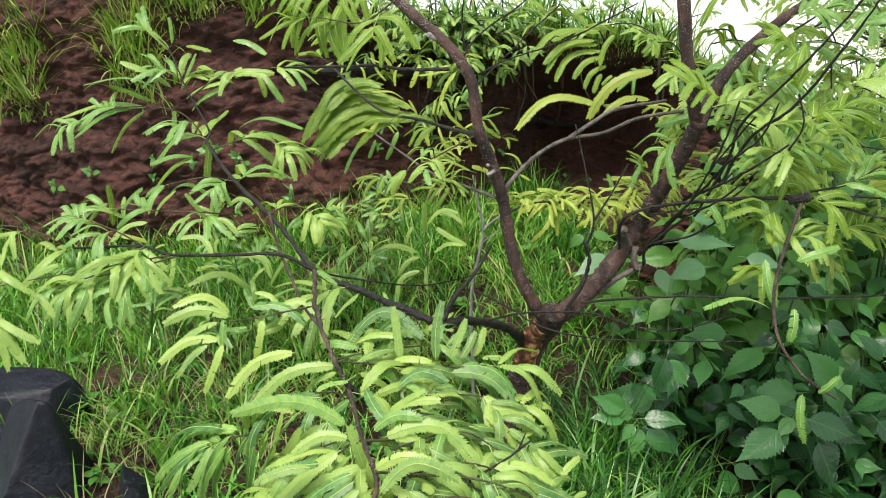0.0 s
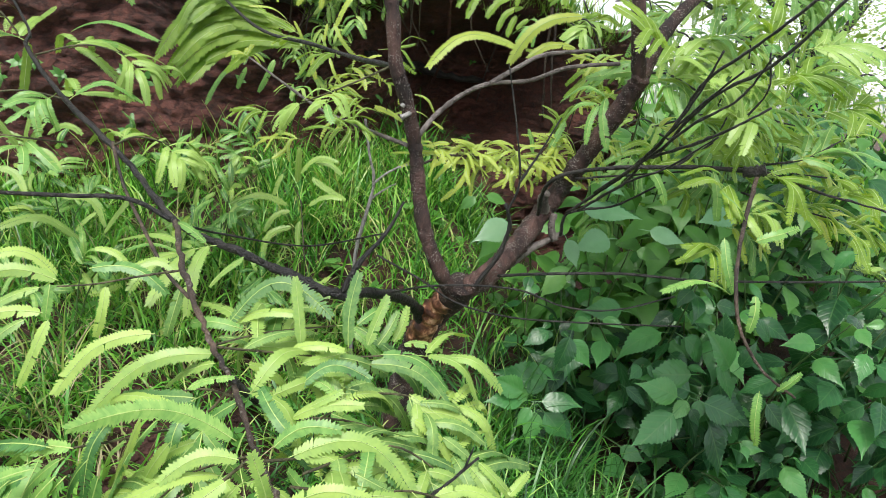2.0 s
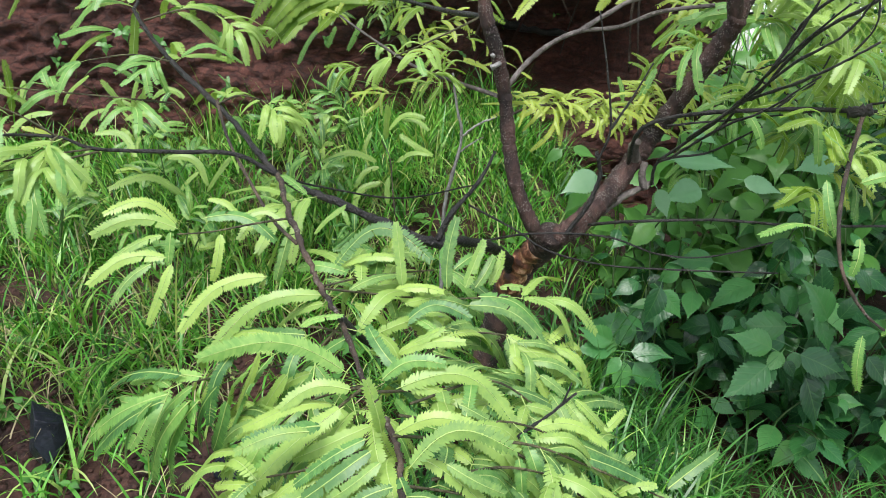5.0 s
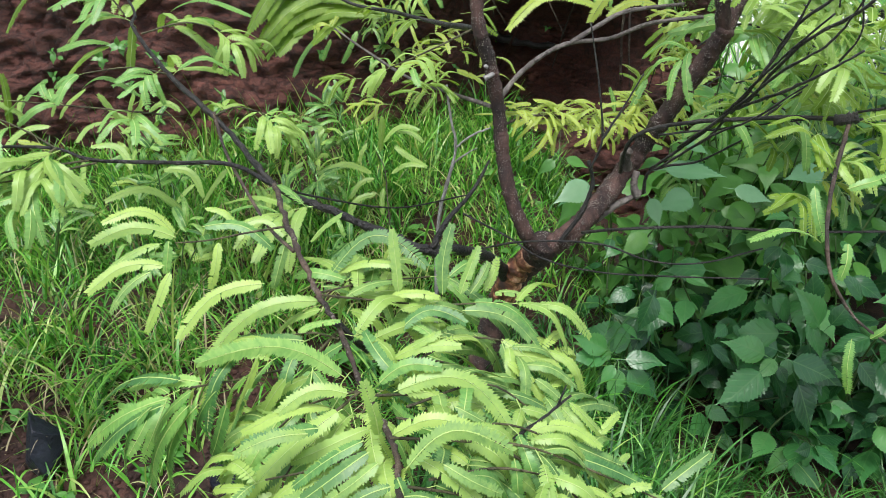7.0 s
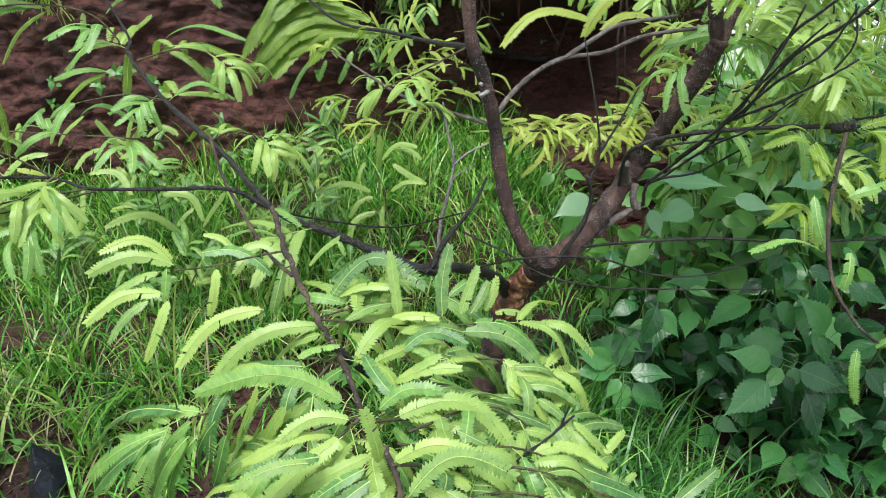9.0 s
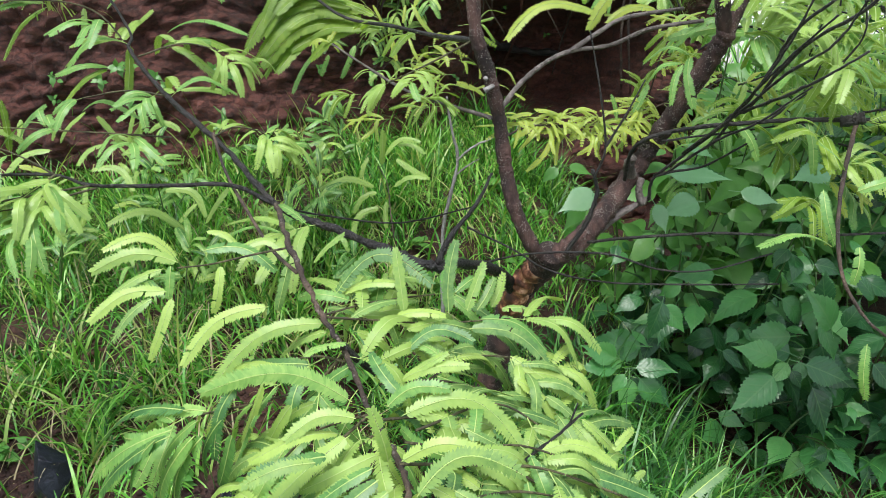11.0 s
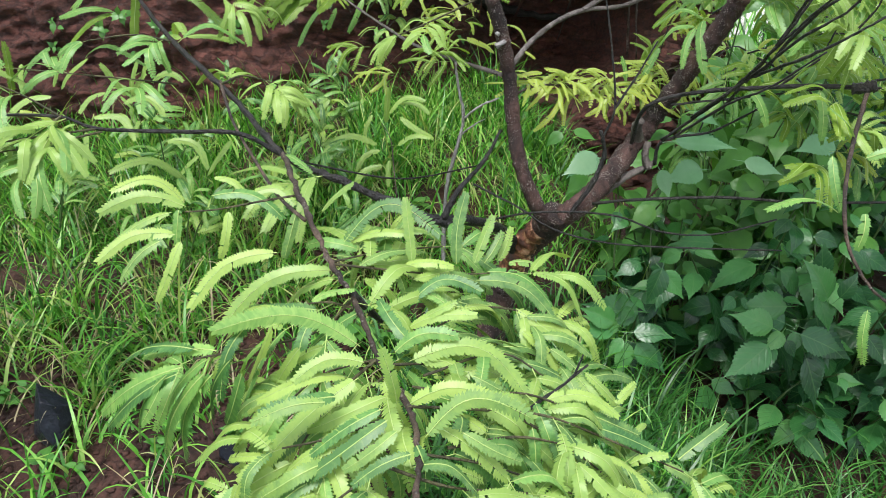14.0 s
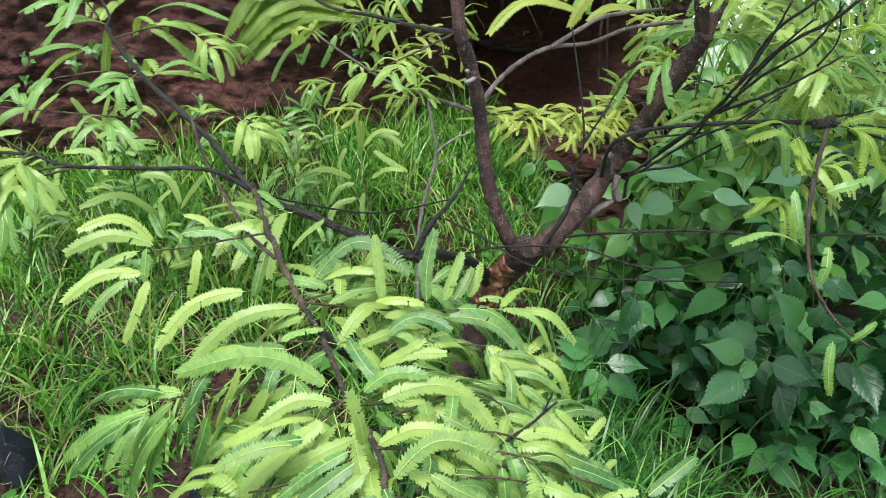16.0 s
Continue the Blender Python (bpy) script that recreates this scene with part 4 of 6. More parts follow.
FILLING = [
    ((-0.127, 1.370, 1.070), (-0.026, 1.416, 1.079), 2), ((-0.119, 1.347, 1.061), (-0.045, 1.393, 0.969), 1), ((-0.095, 1.300, 1.045), (-0.162, 1.349, 0.974), 1),
    ((-0.158, 1.347, 1.062), (-0.230, 1.396, 1.010), 1), ((-0.047, 1.347, 1.059), (0.024, 1.397, 1.057), 1), ((-0.032, 1.323, 1.051), (0.039, 1.374, 1.011), 2),
    ((0.003, 1.358, 1.063), (0.078, 1.408, 1.015), 1), ((-0.161, 1.396, 1.080), (-0.095, 1.445, 1.024), 2), ((-0.125, 1.278, 1.038), (-0.192, 1.327, 0.968), 1),
    ((-0.095, 1.256, 1.031), (-0.017, 1.305, 0.972), 1), ((0.014, 1.300, 1.042), (0.088, 1.350, 0.983), 1), ((0.056, 1.315, 1.034), (0.109, 1.365, 0.939), 1),
]
FILLING_B = [
    ((-0.007, 1.234, 1.021), (0.061, 1.285, 0.969), 2), ((-0.166, 1.212, 1.021), (-0.225, 1.263, 0.958), 1), ((-0.053, 1.212, 1.017), (-0.095, 1.262, 1.060), 1),
    ((0.036, 1.222, 1.009), (0.108, 1.274, 0.965), 1), ((0.081, 1.372, 1.047), (0.137, 1.421, 0.951), 1), ((-0.120, 1.409, 1.083), (-0.140, 1.460, 1.001), 1),
    ((-0.027, 1.409, 1.081), (-0.042, 1.460, 0.998), 0), ((-0.085, 1.448, 1.097), (0.015, 1.494, 1.053), 3),
]
for i, (base, tip, bow) in enumerate(FILLING + FILLING_B):
    frond(tree, base, tip, bow, 0.0, sort=GREEN if i % 6 == 2 else FRONDS)
FAN = [
    ((-0.174, 2.380, 1.615), (-0.343, 2.315, 1.510), 3), ((-0.147, 2.380, 1.592), (-0.306, 2.324, 1.536), 2), ((-0.140, 2.380, 1.579), (-0.341, 2.306, 1.483), 3),
    ((-0.129, 2.380, 1.561), (-0.380, 2.289, 1.460), 3), ((-0.124, 2.380, 1.540), (-0.341, 2.301, 1.440), 2), ((-0.119, 2.380, 1.511), (-0.347, 2.297, 1.410), 2),
    ((-0.116, 2.380, 1.495), (-0.314, 2.307, 1.396), 2), ((-0.140, 2.380, 1.482), (-0.278, 2.333, 1.446), 1), ((-0.119, 2.380, 1.526), (-0.278, 2.326, 1.501), 2),
    ((-0.147, 2.380, 1.603), (-0.266, 2.339, 1.569), 2),
]
for i, (base, tip, bow) in enumerate(FAN):
    frond(tree, base, tip, bow, 0.0, sort=ARCH_MATURE)
FAN_FRONT = [
    ((-0.158, 2.330, 1.586), (-0.364, 2.354, 1.499), 3), ((-0.061, 2.330, 1.525), (-0.303, 2.357, 1.538), 2), ((-0.089, 2.330, 1.535), (-0.405, 2.366, 1.444), 3),
    ((-0.089, 2.330, 1.518), (-0.378, 2.363, 1.418), 3), ((-0.072, 2.330, 1.508), (-0.354, 2.363, 1.387), 3), ((-0.089, 2.330, 1.496), (-0.295, 2.353, 1.427), 2),
    ((-0.061, 2.330, 1.495), (-0.329, 2.360, 1.405), 2), ((-0.117, 2.330, 1.547), (-0.340, 2.355, 1.481), 3), ((-0.047, 2.330, 1.495), (-0.232, 2.351, 1.425), 2),
    ((-0.131, 2.330, 1.566), (-0.322, 2.351, 1.553), 2), ((-0.040, 2.330, 1.506), (-0.201, 2.348, 1.463), 2), ((-0.151, 2.330, 1.592), (-0.260, 2.342, 1.594), 2),
]
for base, tip, bow in FAN_FRONT:
    frond(tree, base, tip, bow, 0.0, own=False, sort=ARCH_MATURE)
FAN_DROP = [
    ((-0.232, 2.500, 1.441), (-0.299, 2.488, 1.336), 0), ((-0.121, 2.500, 1.460), (-0.162, 2.491, 1.375), 1), ((-0.195, 2.500, 1.435), (-0.218, 2.495, 1.381), 0),
]
for base, tip, bow in FAN_DROP:
    frond(tree, base, tip, bow, 0.0, sort=GREEN)
CROSSING = [
    ((0.448, 2.100, 1.515), (0.228, 2.078, 1.464), 3), ((0.596, 2.100, 1.599), (0.418, 2.080, 1.485), 2), ((0.581, 2.100, 1.525), (0.465, 2.089, 1.498), 2),
    ((0.560, 2.100, 1.518), (0.596, 2.096, 1.500), 1), ((0.458, 2.100, 1.514), (0.490, 2.097, 1.505), 2),
]
for base, tip, bow in CROSSING:
    frond(tree, base, tip, bow, 0.0, sort=ARCH_YELLOW)
OVERHANG = [
    ((0.477, 2.350, 1.726), (0.295, 2.312, 1.660), 3), ((0.487, 2.350, 1.704), (0.331, 2.318, 1.643), 2), ((0.495, 2.350, 1.690), (0.336, 2.316, 1.618), 3),
    ((0.504, 2.350, 1.673), (0.363, 2.319, 1.594), 3), ((0.513, 2.350, 1.657), (0.418, 2.329, 1.600), 2), ((0.501, 2.350, 1.724), (0.358, 2.322, 1.707), 2),
    ((0.501, 2.350, 1.608), (0.478, 2.339, 1.558), 0), ((0.518, 2.350, 1.631), (0.449, 2.332, 1.570), 2), ((0.540, 2.350, 1.719), (0.494, 2.331, 1.635), 1),
    ((0.533, 2.350, 1.602), (0.504, 2.343, 1.577), 0),
]
for base, tip, bow in OVERHANG:
    frond(tree, base, tip, bow, 0.0, sort=ARCH_MATURE)
# further leafy twigs: path, fronds, their length and how far they hang
MORE = [
    ([(-0.086, 1.250, 1.024), (0.007, 1.280, 1.008), (0.136, 1.280, 0.962)], 18, 0.13, 0.5),
    ([(-0.131, 1.290, 1.041), (-0.179, 1.320, 1.038), (-0.253, 1.340, 1.014)], 10, 0.13, 0.6),
    ([(-0.100, 1.200, 1.008), (-0.171, 1.200, 0.987), (-0.226, 1.180, 0.945)], 14, 0.11, 0.6),
    ([(-0.059, 1.150, 0.995), (0.011, 1.160, 0.971), (0.101, 1.140, 0.917)], 18, 0.11, 0.5),
    ([(-0.060, 1.040, 0.981), (-0.110, 1.020, 0.963), (-0.156, 1.000, 0.939)], 12, 0.095, 0.5),
    ([(-0.060, 1.030, 0.981), (0.017, 1.040, 0.957), (0.115, 1.050, 0.909)], 18, 0.095, 0.5),
    ([(0.062, 1.130, 0.964), (0.132, 1.120, 0.921), (0.200, 1.100, 0.868)], 16, 0.1, 0.5),
    ([(-0.165, 1.360, 1.082), (-0.093, 1.420, 1.078), (0.005, 1.460, 1.073)], 9, 0.11, 0.3),
]
MORE += [
    ([(-0.058, 1.200, 1.030), (0.040, 1.300, 1.033), (0.138, 1.340, 1.005)], 16, 0.1, 0.5),
    ([(-0.045, 1.160, 1.004), (0.061, 1.220, 1.002), (0.144, 1.240, 0.939)], 18, 0.095, 0.5),
    ([(-0.035, 1.100, 0.985), (0.065, 1.150, 0.983), (0.165, 1.170, 0.936)], 18, 0.09, 0.5),
    ([(-0.027, 1.040, 0.980), (0.069, 1.090, 0.958), (0.193, 1.130, 0.895)], 18, 0.085, 0.5),
    ([(-0.099, 1.080, 0.992), (-0.149, 1.080, 0.973), (-0.208, 1.100, 0.949)], 12, 0.09, 0.5),
    ([(-0.098, 1.000, 0.989), (-0.029, 1.000, 0.960), (0.057, 1.020, 0.934)], 14, 0.08, 0.4),
]
MORE += [
    ([(-0.090, 1.180, 0.995), (-0.129, 1.200, 0.954), (-0.190, 1.220, 0.912)], 14, 0.095, 0.7),
    ([(-0.080, 1.150, 0.988), (-0.115, 1.160, 0.929), (-0.157, 1.160, 0.884)], 14, 0.09, 0.7),
    ([(-0.132, 1.300, 1.036), (-0.180, 1.300, 0.970), (-0.228, 1.300, 0.928)], 12, 0.11, 0.8),
    ([(-0.099, 1.080, 0.964), (-0.165, 1.100, 0.925), (-0.239, 1.120, 0.899)], 12, 0.09, 0.6),
]
for i, (pts, count, length, droop) in enumerate(MORE):
    ln = stem("twig", tree, pts, 0.0019, 0.0012, green_twig_mat, 6, 6, 0.12, 200 + i)
    spray(tree, ln, count * 0.8, length * 0.88, 0.1, droop)
LEFT = [
    ([(-0.405, 1.920, 1.279), (-0.364, 1.950, 1.294), (-0.298, 1.970, 1.275)], 12, 0.1, 0.5),
    ([(-0.515, 2.020, 1.356), (-0.589, 2.000, 1.370), (-0.675, 1.980, 1.358)], 7, 0.085, 0.5),
    ([(-0.583, 2.080, 1.439), (-0.490, 2.100, 1.465), (-0.397, 2.120, 1.443)], 12, 0.12, 0.5),
    ([(-0.667, 1.800, 1.220), (-0.732, 1.800, 1.262), (-0.798, 1.800, 1.292)], 8, 0.1, 0.3),
    ([(-0.676, 1.800, 1.228), (-0.719, 1.750, 1.196), (-0.787, 1.720, 1.170)], 9, 0.11, 0.5),
]
LEFT += [
    ([(-0.592, 2.130, 1.421), (-0.689, 2.150, 1.539), (-0.822, 2.100, 1.559), (-0.907, 2.050, 1.533)], 16, 0.12, 0.4),
    ([(-0.664, 2.180, 1.585), (-0.570, 2.200, 1.643), (-0.447, 2.220, 1.655)], 12, 0.12, 0.4),
    ([(-0.678, 2.180, 1.601), (-0.722, 2.200, 1.711), (-0.764, 2.200, 1.758)], 8, 0.1, 0.3),
]
for i, (pts, count, length, droop) in enumerate(LEFT):
    ln = stem("twig", tree, pts, 0.0024, 0.0014, green_twig_mat, 6, 6, 0.12, 220 + i)
    spray(tree, ln, count, length * 0.85, 0.1, droop, own=i < 5, sort=GREEN if i % 2 else None)
FARLEFT = [
    ([(-0.617, 1.800, 1.205), (-0.800, 1.750, 1.183), (-0.930, 1.700, 1.172), (-1.022, 1.660, 1.159)], 16, 0.14, 0.6),
    ([(-0.606, 1.800, 1.200), (-0.708, 1.750, 1.180), (-0.826, 1.720, 1.164)], 12, 0.13, 0.6),
    ([(-0.897, 1.800, 1.257), (-0.987, 1.800, 1.287), (-1.097, 1.800, 1.278)], 10, 0.13, 0.4),
    ([(-0.511, 2.000, 1.271), (-0.637, 1.980, 1.285), (-0.813, 1.950, 1.303)], 12, 0.12, 0.2),
    ([(0.114, 1.810, 1.459), (0.029, 1.830, 1.416), (-0.047, 1.850, 1.382)], 8, 0.075, 0.4),
]
FARLEFT += [
    ([(-0.064, 1.900, 1.775), (-0.146, 1.900, 1.727), (-0.252, 1.900, 1.744)], 12, 0.14, 0.7),
]
for i, (pts, count, length, droop) in enumerate(FARLEFT):
    ln = stem("twig", tree, pts, 0.0024, 0.0014, green_twig_mat, 6, 6, 0.12, 240 + i)
    spray(tree, ln, count, length * 0.78, 0.1, droop, own=False, sort=MATURE if i > 4 else GREEN if i % 2 else None)

spray(tree, t1, 7, 0.12, 0.1, 0.5)
spray(tree, t2, 14, 0.09, 0.05, 0.6)
spray(tree, t6, 8, 0.1, 0.1, 0.5)
spray(tree, t7, 8, 0.095, 0.1, 0.55)
spray(tree, front[24:], 12, 0.1, 0.0, 0.55)
spray(tree, t3, 6, 0.1, 0.2, 0.8, sort=GREEN)
spray(tree, tw_l[14:], 7, 0.11, 0.0, 0.5)
spray(tree, low[50:], 20, 0.12, 0.0, 0.35, own=False)
spray(tree, tw_up, 8, 0.055, 0.1, 0.25, own=False, sort=THIN_YELLOW)
spray(tree, tw_up2, 11, 0.08, 0.1, 0.4, own=False, sort=MATURE)
DANGLING = [
    ((0.639, 1.440, 1.129), (0.521, 1.440, 1.135), 2), ((0.679, 1.430, 1.129), (0.670, 1.420, 1.075), 1), ((0.652, 1.500, 1.210), (0.657, 1.460, 1.128), 1),
    ((0.678, 1.380, 0.985), (0.680, 1.370, 0.896), 1), ((0.711, 1.500, 1.205), (0.788, 1.500, 1.229), 2), ((0.702, 1.370, 0.989), (0.731, 1.360, 1.021), 1),
    ((0.699, 1.520, 1.235), (0.651, 1.520, 1.283), 1), ((0.705, 1.650, 1.303), (0.706, 1.620, 1.219), 1), ((0.610, 1.720, 1.297), (0.642, 1.700, 1.233), 1),
]
for base, tip, bow in DANGLING:
    frond(tree, base, tip, bow, 0.5, sort=GREEN)
spray(tree, side[30:], 6, 0.1, 0.0, 0.6, own=False, sort=MATURE)
for i, line in enumerate(fine_lines):
    if i > 6:
        spray(tree, line, 5, 0.085, 0.55, 0.35, own=False, sort=MATURE)

# the yellow-green sprig between the two limbs
sprig = stem("twig", tree, [(0.187, 1.870, 1.269), (0.256, 1.920, 1.284), (0.385, 1.980, 1.276), (0.502, 2.020, 1.288), (0.601, 2.040, 1.321)], 0.003, 0.0015, brown_twig_mat, 6, 6, 0.12, 80)
for i, node in enumerate(((0.238, 1.920, 1.284), (0.279, 1.940, 1.289), (0.321, 1.960, 1.282), (0.385, 1.980, 1.276), (0.430, 2.000, 1.278), (0.482, 2.020, 1.286), (0.544, 2.030, 1.302), (0.588, 2.040, 1.315))):
    compound(tree, node, (1, -0.3, 0.1) if i % 2 else (-1, -0.3, 0.15), 4, 0.062, 0.35, sort=THIN_YELLOW)
    compound(tree, node, (0.4, -0.6, -0.4) if i % 2 else (-0.3, -0.5, 0.4), 3, 0.055, 0.5, sort=THIN_YELLOW)
for node in ((0.469, 2.050, 1.234), (0.539, 2.080, 1.258), (0.594, 2.100, 1.344), (0.644, 2.120, 1.275), (0.650, 2.100, 1.344), (0.592, 2.100, 1.215), (0.612, 2.200, 1.401), (0.657, 2.200, 1.463), (0.591, 2.200, 1.310), (0.624, 2.150, 1.382), (0.685, 2.150, 1.416)):
    compound(tree, node, (frond_rnd.uniform(-1, 1), -0.3, frond_rnd.uniform(-0.2, 0.5)), 4, 0.06, 0.35, own=False, sort=THIN_YELLOW if frond_rnd.random() < 0.6 else THIN_MATURE)
SPRIG = [
    ((0.286, 1.950, 1.300), (0.223, 1.939, 1.260), 1), ((0.293, 1.950, 1.288), (0.229, 1.937, 1.229), 1), ((0.299, 1.950, 1.294), (0.300, 1.942, 1.239), 0),
    ((0.261, 1.950, 1.307), (0.214, 1.943, 1.300), 1), ((0.312, 1.950, 1.276), (0.248, 1.933, 1.186), 1), ((0.344, 1.950, 1.275), (0.312, 1.938, 1.199), 1),
    ((0.381, 1.950, 1.287), (0.323, 1.941, 1.264), 1), ((0.406, 1.950, 1.299), (0.342, 1.938, 1.250), 2), ((0.420, 1.950, 1.268), (0.362, 1.939, 1.218), 1),
    ((0.439, 1.950, 1.274), (0.498, 1.941, 1.247), 1), ((0.459, 1.950, 1.267), (0.423, 1.941, 1.219), 1), ((0.471, 1.950, 1.285), (0.532, 1.941, 1.270), 2),
]
SPRIG_B = [
    ((0.498, 1.950, 1.260), (0.555, 1.940, 1.227), 1), ((0.407, 1.950, 1.286), (0.468, 1.940, 1.311), 1), ((0.343, 1.950, 1.303), (0.398, 1.941, 1.309), 2),
    ((0.357, 1.950, 1.256), (0.278, 1.939, 1.269), 2), ((0.395, 1.950, 1.256), (0.341, 1.941, 1.288), 1), ((0.324, 1.950, 1.300), (0.265, 1.941, 1.317), 1),
]
for i, (base, tip, bow) in enumerate(SPRIG + SPRIG_B):
    frond(tree, base, tip, bow, 0.0, own=False, sort=YELLOW if i % 3 == 0 else THIN_YELLOW)
PALE_PAIR = [
    ((0.465, 2.000, 1.287), (0.452, 2.000, 1.337), 0), ((0.504, 2.000, 1.298), (0.532, 2.000, 1.357), 0),
]
for base, tip, bow in PALE_PAIR:
    frond(tree, base, tip, bow, 0.0, own=False, sort=GREEN)
# thin yellow-green tufts high between the branches
for i, node in enumerate(((0.038, 1.950, 1.449), (0.087, 1.950, 1.392), (0.012, 1.900, 1.347), (-0.045, 1.950, 1.303), (0.102, 1.950, 1.490), (-0.105, 2.000, 1.353), (-0.004, 2.050, 1.413), (0.057, 1.880, 1.332), (0.614, 2.100, 1.422), (0.654, 2.100, 1.500))):
    compound(tree, node, (-0.8, -0.2, 0.1) if i % 2 else (0.8, -0.2, 0.2), 3, 0.065, 0.45, own=False, sort=THIN_YELLOW if i % 3 == 0 else THIN_MATURE)
LIME = [
    ((-0.313, 1.950, 1.799), (-0.337, 1.944, 1.734), 1), ((-0.299, 1.950, 1.792), (-0.323, 1.940, 1.684), 1), ((-0.276, 1.950, 1.778), (-0.317, 1.939, 1.666), 1),
    ((-0.258, 1.950, 1.764), (-0.241, 1.940, 1.657), 1), ((-0.237, 1.950, 1.750), (-0.208, 1.940, 1.649), 0), ((-0.217, 1.950, 1.762), (-0.206, 1.942, 1.675), 0),
    ((-0.201, 1.950, 1.788), (-0.150, 1.941, 1.703), 1), ((-0.283, 1.950, 1.791), (-0.342, 1.944, 1.757), 2), ((-0.242, 1.950, 1.790), (-0.251, 1.939, 1.670), 0),
    ((-0.174, 1.950, 1.787), (-0.160, 1.945, 1.731), 1), ((-0.204, 1.950, 1.749), (-0.257, 1.943, 1.695), 1), ((-0.186, 1.950, 1.813), (-0.194, 1.935, 1.649), 0),
]
LIME_B = [
    ((-0.318, 1.950, 1.806), (-0.352, 1.945, 1.765), 1), ((-0.145, 1.950, 1.812), (-0.135, 1.943, 1.736), 1), ((-0.219, 1.950, 1.802), (-0.283, 1.940, 1.709), 1),
    ((-0.262, 1.950, 1.816), (-0.308, 1.940, 1.723), 1), ((-0.121, 1.950, 1.804), (-0.171, 1.944, 1.760), 2), ((-0.338, 1.950, 1.820), (-0.368, 1.946, 1.784), 1),
]
for i, (base, tip, bow) in enumerate(LIME + LIME_B):
    frond(tree, base, tip, bow, 0.0, own=False, sort=ARCH_MATURE if bow > 1 else MATURE)
# thin shoots before and beside the forked limb
SHOOTS = [
    ((0.070, 2.162, 1.619), (0.024, 2.143, 1.542), 1), ((0.023, 2.239, 1.552), (0.084, 2.217, 1.469), 1), ((0.009, 2.259, 1.550), (0.002, 2.250, 1.510), 0),
    ((-0.025, 2.309, 1.481), (-0.016, 2.297, 1.421), 0), ((0.015, 2.251, 1.473), (0.053, 2.234, 1.398), 1), ((-0.044, 2.317, 1.495), (-0.068, 2.304, 1.551), 1),
    ((0.082, 2.151, 1.419), (0.025, 2.139, 1.406), 1), ((0.113, 2.098, 1.423), (0.074, 2.090, 1.406), 1), ((0.151, 2.030, 1.431), (0.158, 2.020, 1.382), 0),
    ((0.123, 2.078, 1.481), (0.088, 2.071, 1.469), 1), ((0.189, 2.002, 1.403), (0.232, 1.990, 1.367), 2), ((0.218, 1.982, 1.355), (0.146, 1.968, 1.363), 2),
]
SHOOTS_B = [
    ((0.225, 1.977, 1.350), (0.248, 1.971, 1.336), 1), ((-0.058, 2.322, 1.522), (-0.132, 2.303, 1.565), 2), ((-0.086, 2.333, 1.554), (-0.174, 2.312, 1.581), 2),
    ((0.064, 2.181, 1.367), (-0.009, 2.166, 1.384), 2), ((0.027, 2.238, 1.343), (-0.035, 2.224, 1.377), 1), ((0.101, 2.122, 1.353), (0.044, 2.109, 1.386), 1),
    ((0.168, 2.020, 1.343), (0.108, 2.007, 1.372), 1), ((0.057, 2.184, 1.625), (-0.035, 2.165, 1.615), 1), ((0.060, 2.178, 1.640), (0.014, 2.167, 1.612), 1),
    ((-0.115, 2.343, 1.633), (-0.142, 2.331, 1.684), 1), ((-0.129, 2.348, 1.644), (-0.185, 2.333, 1.680), 1), ((-0.089, 2.333, 1.661), (-0.109, 2.320, 1.597), 1),
]
SHOOTS_C = [
    ((-0.034, 2.313, 1.654), (-0.061, 2.299, 1.592), 1), ((-0.227, 2.360, 1.671), (-0.200, 2.346, 1.614), 1), ((-0.173, 2.360, 1.671), (-0.139, 2.346, 1.615), 1),
    ((0.005, 2.262, 1.647), (-0.007, 2.248, 1.586), 1), ((-0.268, 2.360, 1.673), (-0.275, 2.352, 1.634), 0), ((-0.295, 2.360, 1.673), (-0.346, 2.347, 1.648), 1),
]
for i, (base, tip, bow) in enumerate(SHOOTS + SHOOTS_B + SHOOTS_C):
    frond(tree, base, tip, bow, 0.0, own=False, sort=THIN_YELLOW if i % 3 else YELLOW)
stem("twig", tree, [(-0.357, 1.980, 1.637), (-0.208, 1.930, 1.630), (-0.121, 1.890, 1.627), (-0.047, 1.850, 1.613), (0.056, 1.800, 1.606)], 0.0028, 0.0045, dark_bark_mat, 6, 7, 0.14, 82, 0.2)
# yellow-green leaves before the shrubs
for i, node in enumerate(((0.863, 1.800, 1.327), (1.010, 1.850, 1.299), (1.151, 1.900, 1.283), (0.857, 1.900, 1.315), (0.953, 1.850, 1.209), (1.019, 1.800, 1.194), (1.168, 1.800, 1.156), (1.110, 1.750, 1.091), (1.243, 1.800, 1.144), (0.877, 1.850, 1.156), (1.266, 1.900, 1.231), (1.232, 1.750, 1.052), (0.702, 1.850, 1.320), (0.828, 1.900, 1.339), (0.713, 1.600, 1.287), (0.725, 1.600, 1.237), (0.706, 1.600, 1.175), (0.748, 2.000, 1.360), (0.928, 1.900, 1.362), (1.010, 1.900, 1.337), (0.844, 1.950, 1.222))):
    compound(tree, node, (0.7, -0.5, 0.2) if i % 2 else (-0.6, -0.5, 0.1), 3, 0.075, 0.55, own=False, sort=(MATURE, YELLOW, MATURE, FRONDS)[i % 4])
# the small sprig over the grass
stem("twig", tree, [(-0.035, 2.350, 0.938), (-0.041, 2.420, 1.004), (-0.047, 2.500, 1.073), (-0.071, 2.550, 1.115)], 0.002, 0.0012, brown_twig_mat, 5, 6, 0.12, 81)

